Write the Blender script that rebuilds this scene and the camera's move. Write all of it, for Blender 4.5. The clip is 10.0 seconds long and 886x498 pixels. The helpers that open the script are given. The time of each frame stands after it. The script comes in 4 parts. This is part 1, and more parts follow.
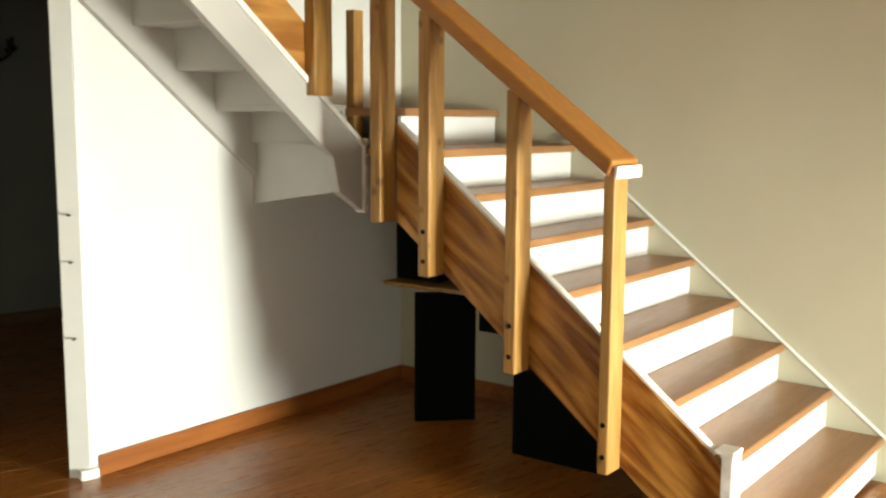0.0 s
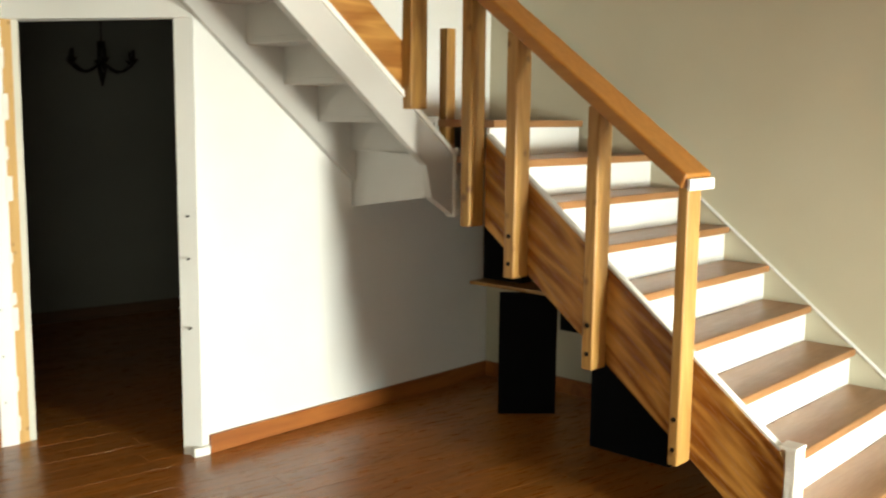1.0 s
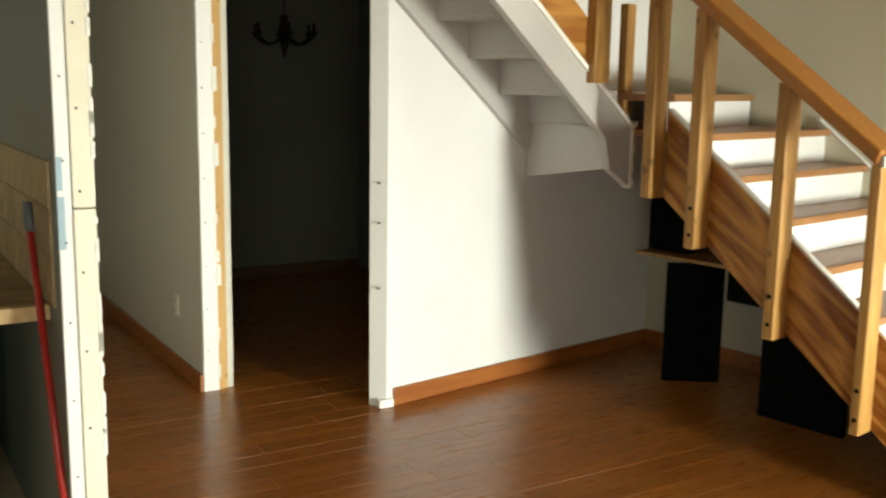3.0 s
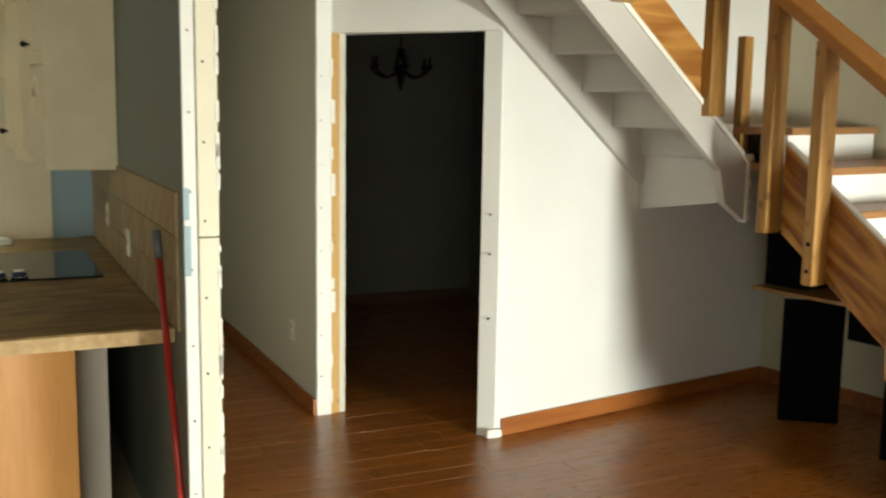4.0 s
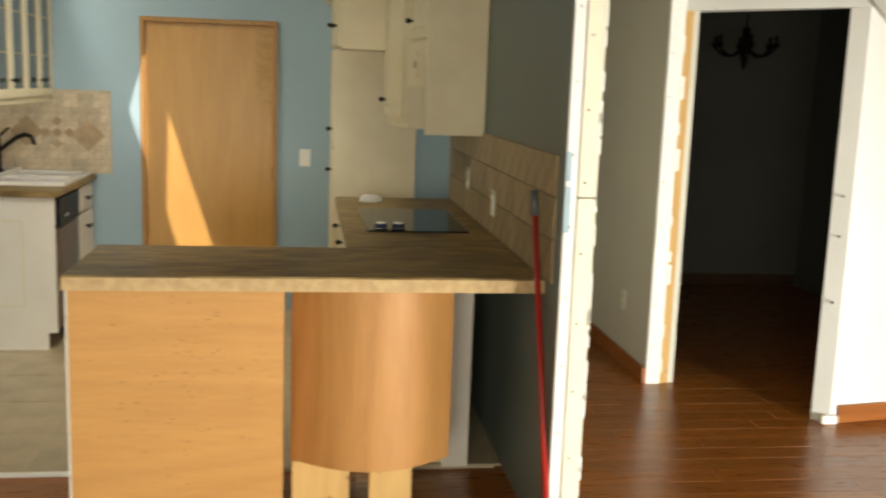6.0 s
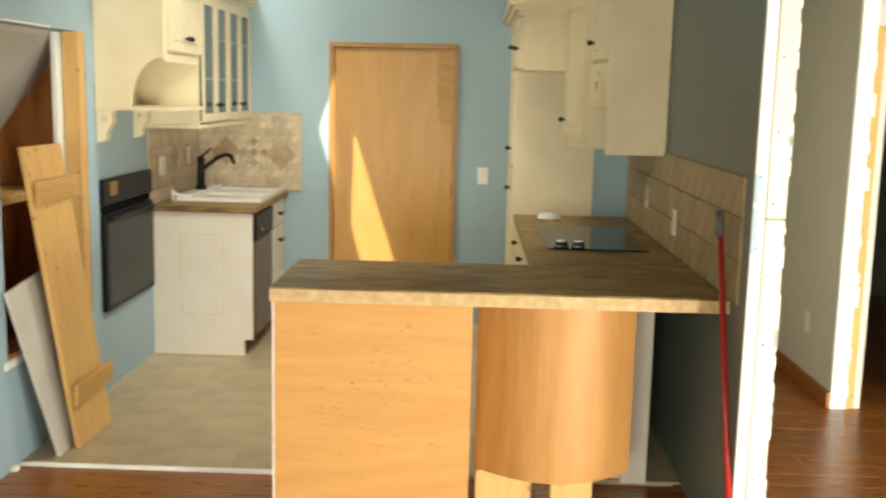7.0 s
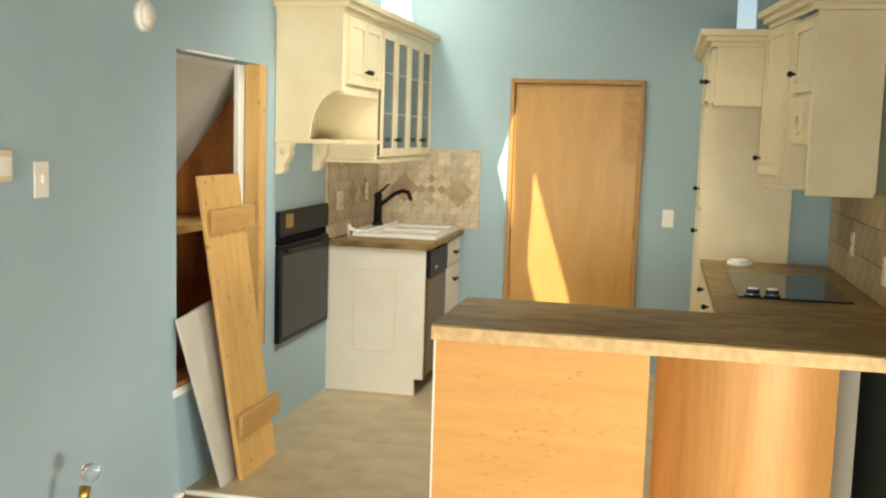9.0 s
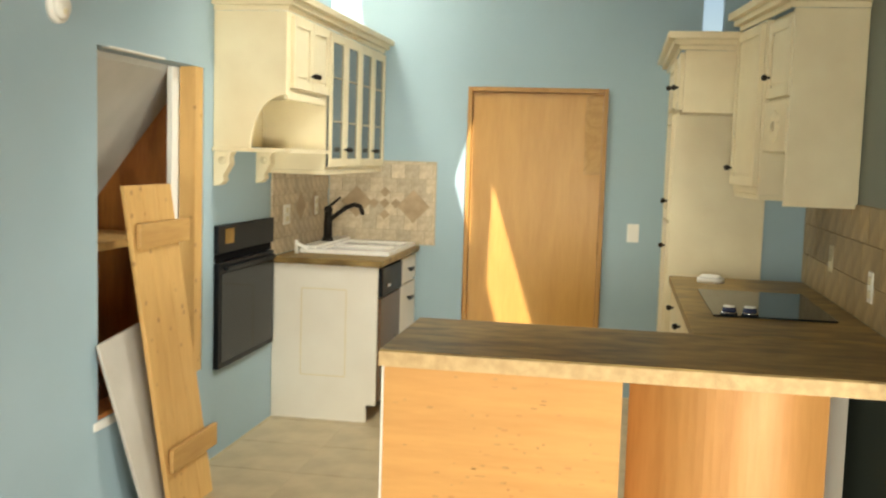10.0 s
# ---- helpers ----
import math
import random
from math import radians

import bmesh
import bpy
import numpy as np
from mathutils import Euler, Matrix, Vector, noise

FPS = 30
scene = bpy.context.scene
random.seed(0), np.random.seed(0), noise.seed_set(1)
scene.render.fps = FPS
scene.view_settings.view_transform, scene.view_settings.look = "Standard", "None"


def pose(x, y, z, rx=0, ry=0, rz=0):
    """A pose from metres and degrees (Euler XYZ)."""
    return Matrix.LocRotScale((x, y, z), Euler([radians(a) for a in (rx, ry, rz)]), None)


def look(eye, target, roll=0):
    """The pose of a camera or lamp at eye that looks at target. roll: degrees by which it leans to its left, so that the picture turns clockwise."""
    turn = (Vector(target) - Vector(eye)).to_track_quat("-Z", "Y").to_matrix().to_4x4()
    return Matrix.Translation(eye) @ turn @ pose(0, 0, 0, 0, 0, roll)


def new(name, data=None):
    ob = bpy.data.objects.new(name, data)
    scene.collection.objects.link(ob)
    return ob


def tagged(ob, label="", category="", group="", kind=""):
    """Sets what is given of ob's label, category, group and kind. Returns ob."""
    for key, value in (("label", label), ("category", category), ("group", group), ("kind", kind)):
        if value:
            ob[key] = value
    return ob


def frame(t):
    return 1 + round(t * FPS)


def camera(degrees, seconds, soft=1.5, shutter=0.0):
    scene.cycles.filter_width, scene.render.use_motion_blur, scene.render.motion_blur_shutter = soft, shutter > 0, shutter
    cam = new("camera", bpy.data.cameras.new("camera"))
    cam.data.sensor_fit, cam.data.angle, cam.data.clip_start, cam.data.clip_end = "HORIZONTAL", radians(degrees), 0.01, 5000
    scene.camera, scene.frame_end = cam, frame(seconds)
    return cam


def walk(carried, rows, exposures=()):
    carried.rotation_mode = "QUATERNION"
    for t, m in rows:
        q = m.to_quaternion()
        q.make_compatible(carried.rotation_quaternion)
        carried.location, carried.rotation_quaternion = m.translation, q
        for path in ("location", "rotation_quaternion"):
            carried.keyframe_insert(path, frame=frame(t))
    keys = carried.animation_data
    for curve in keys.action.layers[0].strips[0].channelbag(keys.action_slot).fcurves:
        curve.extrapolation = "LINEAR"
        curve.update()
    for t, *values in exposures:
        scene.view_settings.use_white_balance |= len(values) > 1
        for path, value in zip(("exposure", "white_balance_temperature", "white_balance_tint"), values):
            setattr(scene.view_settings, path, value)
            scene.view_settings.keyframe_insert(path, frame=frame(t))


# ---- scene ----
cam = camera(48.0, 10.0, soft=2.2, shutter=0.5)
PATH = [
    (0, (1.710, -2.987, 1.564), (3.068, -1.542, 1.303), 0.30),
    (0.5, (1.628, -3.156, 1.575), (2.916, -1.642, 1.353), -0.18),
    (1, (1.497, -3.222, 1.622), (2.725, -1.666, 1.358), 0.58),
    (1.5, (1.314, -3.279, 1.643), (2.511, -1.705, 1.344), 1.93),
    (2, (1.188, -3.293, 1.638), (2.349, -1.699, 1.309), 2.15),
    (3.5, (1.119, -3.205, 1.664), (2.060, -1.468, 1.353), 0.60),
    (4, (1.110, -3.268, 1.671), (1.946, -1.473, 1.392), 0.89),
    (4.5, (1.091, -3.363, 1.671), (1.804, -1.510, 1.424), 1.39),
    (5, (1.022, -3.381, 1.649), (1.610, -1.490, 1.372), 2.23),
    (5.5, (0.923, -3.360, 1.633), (1.365, -1.435, 1.313), 2.41),
    (6, (0.810, -3.415, 1.630), (1.085, -1.462, 1.301), 2.03),
    (7.5, (0.720, -3.560, 1.669), (0.512, -1.593, 1.373), 0.94),
    (8, (0.799, -3.565, 1.656), (0.453, -1.616, 1.373), 0.72),
    (8.5, (0.772, -3.454, 1.635), (0.353, -1.516, 1.376), 1.30),
    (9, (0.747, -3.298, 1.600), (0.326, -1.357, 1.372), 1.74),
    (9.5, (0.732, -3.129, 1.572), (0.332, -1.181, 1.350), 1.96),
    (10, (0.704, -2.940, 1.551), (0.361, -0.979, 1.362), 1.78),
]
walk(cam, [(t, look(eye, target, roll)) for t, eye, target, roll in PATH],
     [(0, 0.45, 7000, 6), (4, 0.15, 7000, 6), (5.5, 0.22, 7100, 11), (7.5, 0.95, 7300, 9), (10, 0.93, 7300, 8)])

# ---- world, sun, windows' light, added fill lamps ----
XL, XR, XR2, XC, XB = -1.235, 1.668, 1.766, 2.715, 5.57    # west wall, kitchen east wall (two faces), hall wall, stair wall
YS, YA, YK, YT = -6.0, 1.092, 3.555, 0.62                  # south wall, under-stair wall, kitchen back wall, tile edge
ZC = 3.2                                                   # ceiling
XE = 7.3                                                   # outer edge of floor and ceiling
# the stairs and the walls beside them stand askew to the kitchen: built square, then turned about the doorway's edge
PIVOT = Vector((3.385, 1.092, 0))
TURN = Matrix.Translation(PIVOT) @ Matrix.Rotation(radians(9.5), 4, "Z") @ Matrix.Translation(-PIVOT)


def turned(*things):
    for ob in things:
        ob.location = TURN @ ob.location
        ob.rotation_euler.z += radians(9.5)


SUN = Vector((-0.25, 0.68, -0.69)).normalized()

world = bpy.data.worlds.new("world")
scene.world = world
world.use_nodes = True
wn = world.node_tree.nodes
sky = wn.new("ShaderNodeTexSky")
sky.sky_type, sky.sun_disc = "NISHITA", False
sky.sun_elevation, sky.sun_rotation = math.asin(-SUN.z), math.atan2(-SUN.x, -SUN.y)
world.node_tree.links.new(sky.outputs[0], wn["Background"].inputs[0])
wn["Background"].inputs[1].default_value = 0.065
sun = bpy.data.lights.new("sun", "SUN")
sun.energy, sun.angle, sun.color = 5.0, radians(0.5), (1.0, 0.95, 0.88)
sun_ob = new("sun", sun)
sun_ob.matrix_world = look((0, 0, 8), Vector((0, 0, 8)) + SUN)


def sky_lamp(name, x, y, z, sx, sz, watts, target, color=(1.0, 0.97, 0.92), spread=140):
    lamp = bpy.data.lights.new(name, "AREA")
    lamp.spread = radians(spread)
    lamp.shape, lamp.size, lamp.size_y, lamp.energy, lamp.color = "RECTANGLE", sx, sz, watts, color
    ob = new(name, lamp)
    ob.matrix_world = look((x, y, z), target)
    return ob


sky_lamp("window_light", 4.90, YS + 0.16, 0.62, 0.75, 1.05, 96, (3.75, 1.0, 0.0), (0.95, 1.0, 0.95), 80)
sky_lamp("window_light", 0.0, YS + 0.16, 1.1, 1.8, 1.2, 44, (-0.4, 2.0, 0.0), (0.98, 1.0, 0.90), 115)
# fill lamp in an added east window, to brighten the blue west wall
sky_lamp("window_light", *(TURN @ Vector((XB - 0.02, -4.4, 1.0))), 1.2, 1.4, 76, (-1.2, 1.0, 0.4), (0.96, 1.0, 0.94), 120)
# two unseen fill lamps under the ceiling, added to brighten the kitchen
sky_lamp("roof_window_light", -1.05, 2.25, ZC - 0.01, 0.24, 1.3, 42, (-0.3, 2.9, 0.4), (0.99, 1.0, 0.90), 150)
sky_lamp("roof_window_light", 0.45, 1.55, ZC - 0.01, 0.5, 0.7, 20, (-0.95, 2.15, 0.0), (0.96, 1.0, 0.96), 95)


# ---- materials ----
def nodes_of(name):
    m = bpy.data.materials.new(name)
    m.use_nodes = True
    t = m.node_tree
    return m, t.nodes, t.links, t.nodes["Principled BSDF"]


def mat(name, c1, c2=None, rough=0.6, scale=3.0, metal=0.0, bump=0.05, bscale=90.0, spec=0.5, island=0.0, stretch=(1, 1, 1)):
    """Two-scale mottled surface with fine relief; island: tone change from piece to piece."""
    m, n, l, b = nodes_of(name)
    c2 = c2 or tuple(v * 0.9 for v in c1)
    co = n.new("ShaderNodeTexCoord")
    mp = n.new("ShaderNodeMapping")
    mp.inputs["Scale"].default_value = stretch
    l.new(co.outputs["Object"], mp.inputs[0])
    big, fine = n.new("ShaderNodeTexNoise"), n.new("ShaderNodeTexNoise")
    big.inputs["Scale"].default_value, big.inputs["Detail"].default_value = scale, 6
    fine.inputs["Scale"].default_value, fine.inputs["Detail"].default_value = bscale, 4
    for t in (big, fine):
        l.new(mp.outputs[0], t.inputs["Vector"])
    ramp = n.new("ShaderNodeValToRGB")
    ramp.color_ramp.elements[0].position, ramp.color_ramp.elements[1].position = 0.35, 0.68
    ramp.color_ramp.elements[0].color, ramp.color_ramp.elements[1].color = (*c2, 1), (*c1, 1)
    l.new(big.outputs["Fac"], ramp.inputs[0])
    out = ramp.outputs[0]
    if island:
        info, hsv, mr = n.new("ShaderNodeObjectInfo"), n.new("ShaderNodeHueSaturation"), n.new("ShaderNodeMapRange")
        mr.inputs["To Min"].default_value, mr.inputs["To Max"].default_value = 1 - island, 1 + island
        l.new(info.outputs["Random"], mr.inputs[0])
        l.new(mr.outputs[0], hsv.inputs["Value"])
        l.new(out, hsv.inputs["Color"])
        out = hsv.outputs[0]
    l.new(out, b.inputs["Base Color"])
    rr = n.new("ShaderNodeMapRange")
    rr.inputs["To Min"].default_value, rr.inputs["To Max"].default_value = max(0.02, rough - 0.08), min(1, rough + 0.08)
    l.new(big.outputs["Fac"], rr.inputs[0])
    l.new(rr.outputs[0], b.inputs["Roughness"])
    bp = n.new("ShaderNodeBump")
    bp.inputs["Strength"].default_value, bp.inputs["Distance"].default_value = bump, 0.01
    l.new(fine.outputs["Fac"], bp.inputs["Height"])
    l.new(bp.outputs[0], b.inputs["Normal"])
    b.inputs["Metallic"].default_value = metal
    b.inputs["Specular IOR Level"].default_value = spec
    return m


def wood(name, light, dark, along="z", rough=0.45, rings=9.0, island=0.0, knots=0.0, contrast=1.0, spec=0.5, tilt=0.0):
    """Grain drawn out along one axis, tilted about x: rings bent by noise, fine pores on top."""
    m, n, l, b = nodes_of(name)
    co, mp = n.new("ShaderNodeTexCoord"), n.new("ShaderNodeMapping")
    k = {"x": (0.12, 1, 1), "y": (1, 0.12, 1), "z": (1, 1, 0.12)}[along]
    mp.vector_type = "TEXTURE"
    mp.inputs["Scale"].default_value = [1 / v for v in k]
    mp.inputs["Rotation"].default_value = (tilt, 0, 0)
    l.new(co.outputs["Object"], mp.inputs[0])
    vec = mp.outputs[0]
    if island:
        info, add = n.new("ShaderNodeObjectInfo"), n.new("ShaderNodeVectorMath")
        l.new(mp.outputs[0], add.inputs[0])
        l.new(info.outputs["Random"], add.inputs[1])
        vec = add.outputs[0]
    warp = n.new("ShaderNodeTexNoise")
    warp.inputs["Scale"].default_value, warp.inputs["Detail"].default_value = rings * 0.45, 3
    l.new(vec, warp.inputs["Vector"])
    mul = n.new("ShaderNodeMath")
    mul.operation = "MULTIPLY"
    mul.inputs[1].default_value = 9.0
    l.new(warp.outputs["Fac"], mul.inputs[0])
    fr = n.new("ShaderNodeMath")
    fr.operation = "PINGPONG"
    fr.inputs[1].default_value = 0.5
    l.new(mul.outputs[0], fr.inputs[0])
    pore = n.new("ShaderNodeTexNoise")
    pore.inputs["Scale"].default_value, pore.inputs["Detail"].default_value = 70, 5
    l.new(vec, pore.inputs["Vector"])
    mixf = n.new("ShaderNodeMath")
    mixf.operation = "MULTIPLY_ADD"
    mixf.inputs[1].default_value = 0.9 * contrast
    l.new(fr.outputs[0], mixf.inputs[0])
    half = n.new("ShaderNodeMath")
    half.operation = "MULTIPLY"
    half.inputs[1].default_value = 0.5
    l.new(pore.outputs["Fac"], half.inputs[0])
    l.new(half.outputs[0], mixf.inputs[2])
    ramp = n.new("ShaderNodeValToRGB")
    ramp.color_ramp.elements[0].position, ramp.color_ramp.elements[1].position = 0.2, 0.75
    ramp.color_ramp.elements[0].color, ramp.color_ramp.elements[1].color = (*light, 1), (*dark, 1)
    l.new(mixf.outputs[0], ramp.inputs[0])
    out = ramp.outputs[0]
    if knots:
        vo, km, mx = n.new("ShaderNodeTexVoronoi"), n.new("ShaderNodeMapRange"), n.new("ShaderNodeMix")
        vo.inputs["Scale"].default_value = knots
        l.new(co.outputs["Object"], vo.inputs["Vector"])
        km.inputs["From Min"].default_value, km.inputs["From Max"].default_value = 0.07, 0.18
        km.inputs["To Min"].default_value, km.inputs["To Max"].default_value = 0.75, 0.0
        l.new(vo.outputs["Distance"], km.inputs[0])
        mx.data_type = "RGBA"
        l.new(km.outputs[0], mx.inputs["Factor"])
        l.new(out, mx.inputs["A"])
        mx.inputs["B"].default_value = (dark[0] * 0.45, dark[1] * 0.4, dark[2] * 0.4, 1)
        out = mx.outputs["Result"]
    if island:
        hsv, mr = n.new("ShaderNodeHueSaturation"), n.new("ShaderNodeMapRange")
        mr.inputs["To Min"].default_value, mr.inputs["To Max"].default_value = 1 - island, 1 + island
        l.new(info.outputs["Random"], mr.inputs[0])
        l.new(mr.outputs[0], hsv.inputs["Value"])
        l.new(out, hsv.inputs["Color"])
        out = hsv.outputs[0]
    l.new(out, b.inputs["Base Color"])
    bp = n.new("ShaderNodeBump")
    bp.inputs["Strength"].default_value, bp.inputs["Distance"].default_value = 0.12, 0.004
    l.new(mixf.outputs[0], bp.inputs["Height"])
    l.new(bp.outputs[0], b.inputs["Normal"])
    rr = n.new("ShaderNodeMapRange")
    rr.inputs["To Min"].default_value, rr.inputs["To Max"].default_value = rough - 0.06, rough + 0.1
    l.new(pore.outputs["Fac"], rr.inputs[0])
    l.new(rr.outputs[0], b.inputs["Roughness"])
    b.inputs["Specular IOR Level"].default_value = spec
    return m


def glass(name, tint=(1, 1, 1), rough=0.0):
    m, n, l, b = nodes_of(name)
    b.inputs["Base Color"].default_value = (*tint, 1)
    b.inputs["Transmission Weight"].default_value, b.inputs["Roughness"].default_value, b.inputs["IOR"].default_value = 1.0, rough, 1.45
    return m


BLUE = mat("blue wall paint", (0.33, 0.455, 0.525), (0.30, 0.42, 0.485), 0.55, 1.3, bump=0.10, bscale=160)
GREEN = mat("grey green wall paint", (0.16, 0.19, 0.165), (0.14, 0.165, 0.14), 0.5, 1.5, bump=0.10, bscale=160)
BEIGE = mat("beige wall paint", (0.60, 0.58, 0.49), (0.56, 0.54, 0.455), 0.6, 1.2, bump=0.10, bscale=150)
CREAM = mat("cream wall paint", (0.56, 0.53, 0.40), (0.52, 0.49, 0.365), 0.6, 1.2, bump=0.10, bscale=150)
WHITE = mat("white wall paint", (0.80, 0.80, 0.78), (0.74, 0.74, 0.71), 0.55, 1.4, bump=0.12, bscale=150)
# white paint greyed: the upper flight's weaker light is in the colour
SOFFITDIM = mat("white soffit boards greyed for shade", (0.50, 0.48, 0.45), (0.45, 0.43, 0.40), 0.55, 2.0, bump=0.06)
PLASTER = mat("bare plasterboard and joint compound", (0.84, 0.83, 0.79), (0.76, 0.74, 0.67), 0.8, 7.0, bump=0.5, bscale=40)
PAPER = mat("plasterboard paper", (0.78, 0.75, 0.62), (0.72, 0.68, 0.54), 0.8, 4.0, bump=0.1)
# grey made darker than the paint, to hold the unlit room's shade
DIMROOM = mat("grey room paint darkened for shade", (0.14, 0.14, 0.118), (0.115, 0.115, 0.098), 0.6, 1.2, bump=0.08)
CEILW = wood("brown pine ceiling", (0.34, 0.19, 0.075), (0.24, 0.12, 0.042), "x", 0.5, 6.0, contrast=0.6)
CEIL = mat("white ceiling paint", (0.80, 0.79, 0.75), (0.75, 0.74, 0.70), 0.8, 2.0, bump=0.2, bscale=60)
CABINET = mat("antique cream cabinet paint", (0.77, 0.68, 0.47), (0.70, 0.60, 0.40), 0.42, 4.0, bump=0.03)
CABWHITE = mat("white cabinet paint", (0.80, 0.76, 0.68), (0.76, 0.71, 0.63), 0.42, 4.0, bump=0.03)
GLAZE = mat("brown glaze line", (0.42, 0.34, 0.22), (0.35, 0.28, 0.18), 0.5, 20.0)
LAMINATE = mat("brown stone laminate", (0.36, 0.245, 0.095), (0.125, 0.075, 0.024), 0.42, 15.0, bump=0.03, spec=0.25, stretch=(0.45, 1.5, 1))
PLYEDGE = mat("raw particle board edge", (0.58, 0.41, 0.215), (0.45, 0.305, 0.15), 0.8, 30.0, bump=0.3, bscale=150)
TILE = mat("beige stone floor tile", (0.46, 0.37, 0.235), (0.34, 0.265, 0.16), 0.42, 5.0, bump=0.05, island=0.07)
GROUT = mat("beige grout", (0.50, 0.42, 0.28), (0.43, 0.35, 0.23), 0.85, 9.0, bump=0.3)
TRAV = mat("travertine wall tile", (0.60, 0.50, 0.36), (0.40, 0.315, 0.21), 0.5, 22.0, bump=0.14, island=0.16)
TRAVDARK = mat("brown travertine diamond", (0.40, 0.29, 0.18), (0.30, 0.21, 0.12), 0.5, 16.0, bump=0.12, island=0.12)
TRAVR = mat("gold travertine wall tile", (0.40, 0.29, 0.15), (0.26, 0.18, 0.085), 0.45, 12.0, bump=0.12, island=0.12)
GROUTG = mat("gold brown grout", (0.31, 0.23, 0.12), (0.26, 0.19, 0.095), 0.8, 9.0, bump=0.2)
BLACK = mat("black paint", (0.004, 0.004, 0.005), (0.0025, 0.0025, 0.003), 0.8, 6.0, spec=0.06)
IRON = mat("dark bronze metal", (0.022, 0.017, 0.014), (0.012, 0.010, 0.008), 0.35, 20.0, metal=0.8)
OVENBLACK = mat("black oven enamel", (0.010, 0.012, 0.014), (0.005, 0.006, 0.008), 0.35, 8.0, spec=0.1)
DARKGLASS = mat("dark oven glass", (0.016, 0.020, 0.022), (0.010, 0.013, 0.015), 0.05, 3.0, bump=0.0, spec=0.15)
PORCELAIN = mat("white porcelain", (0.85, 0.83, 0.78), (0.80, 0.78, 0.73), 0.15, 6.0, bump=0.01)
PLASTIC = mat("white plastic", (0.80, 0.79, 0.74), (0.76, 0.75, 0.70), 0.35, 9.0, bump=0.01)
IVORY = mat("ivory plastic", (0.66, 0.60, 0.42), (0.60, 0.54, 0.37), 0.4, 9.0, bump=0.01)
RED = mat("red broom handle paint", (0.42, 0.022, 0.016), (0.34, 0.016, 0.012), 0.35, 9.0, bump=0.02)
GREY = mat("grey plastic", (0.12, 0.13, 0.14), (0.09, 0.10, 0.11), 0.45, 9.0)
STEEL = mat("brushed steel", (0.55, 0.56, 0.58), (0.45, 0.46, 0.48), 0.25, 30.0, metal=1.0)
NAVY = mat("navy knob enamel", (0.02, 0.035, 0.09), (0.015, 0.025, 0.07), 0.2, 9.0)
BRASS = mat("brass", (0.55, 0.38, 0.12), (0.42, 0.28, 0.08), 0.35, 20.0, metal=1.0)
FLOORW = wood("orange brown floor board", (0.345, 0.122, 0.021), (0.18, 0.056, 0.009), "x", 0.27, 6.0, island=0.10, contrast=0.6)
# far room's baseboard: the room's darkness is put into this colour
BASEDIM = wood("baseboard darkened for the unlit room", (0.09, 0.045, 0.02), (0.06, 0.028, 0.012), "x", 0.5, 8.0)
BASEW = wood("stained pine baseboard", (0.36, 0.12, 0.025), (0.24, 0.07, 0.013), "x", 0.4, 8.0)
TREADW = wood("varnished tread", (0.34, 0.165, 0.065), (0.25, 0.11, 0.038), "x", 0.33, 7.0, contrast=0.5, island=0.06)
FIRY = wood("varnished fir", (0.62, 0.31, 0.075), (0.24, 0.082, 0.012), "y", 0.24, 10.0, contrast=1.35, tilt=0.667)
FIRX = wood("varnished fir board", (0.52, 0.255, 0.065), (0.30, 0.115, 0.022), "x", 0.36, 8.0, contrast=1.2)
POSTW = wood("pine post", (0.45, 0.245, 0.07), (0.30, 0.14, 0.032), "z", 0.42, 12.0, knots=8.0, contrast=0.7)
POSTD = wood("darker pine post", (0.37, 0.195, 0.045), (0.20, 0.085, 0.018), "z", 0.42, 12.0, knots=7.0, contrast=0.7)
RAILW = wood("varnished handrail", (0.38, 0.155, 0.03), (0.27, 0.10, 0.017), "y", 0.34, 9.0, contrast=0.5)
DOORW = wood("flush birch door veneer", (0.55, 0.30, 0.085), (0.45, 0.225, 0.056), "z", 0.38, 5.0, contrast=0.5)
FRAMEW = wood("pine door frame", (0.46, 0.245, 0.075), (0.34, 0.165, 0.045), "z", 0.45, 9.0, contrast=0.7)
PLYW = wood("raw plywood panel", (0.57, 0.29, 0.085), (0.45, 0.21, 0.056), "x", 0.55, 4.5, contrast=0.5, knots=0.0)
PLYC = wood("raw plywood vertical grain", (0.49, 0.235, 0.07), (0.37, 0.16, 0.042), "z", 0.5, 5.0, contrast=0.6)
PINEB = wood("pine batten", (0.52, 0.31, 0.11), (0.40, 0.215, 0.066), "y", 0.5, 9.0, contrast=0.7)
PINE = wood("raw knotty pine", (0.62, 0.38, 0.14), (0.52, 0.30, 0.10), "z", 0.5, 9.0, knots=13.0, contrast=0.6)
GREYBOARD = mat("grey plasterboard paper", (0.50, 0.475, 0.43), (0.43, 0.405, 0.36), 0.8, 4.0, bump=0.1)
CLOSETW = wood("dark stained closet board", (0.50, 0.185, 0.045), (0.25, 0.08, 0.02), "z", 0.45, 5.0, contrast=0.8)
PANE = glass("window glass")
CABGLASS = mat("cabinet glass over dark shelves", (0.085, 0.095, 0.09), (0.055, 0.062, 0.058), 0.08, 3.0, bump=0.0)
CLEARPLASTIC = glass("clear plastic", (0.95, 0.97, 1.0), 0.15)


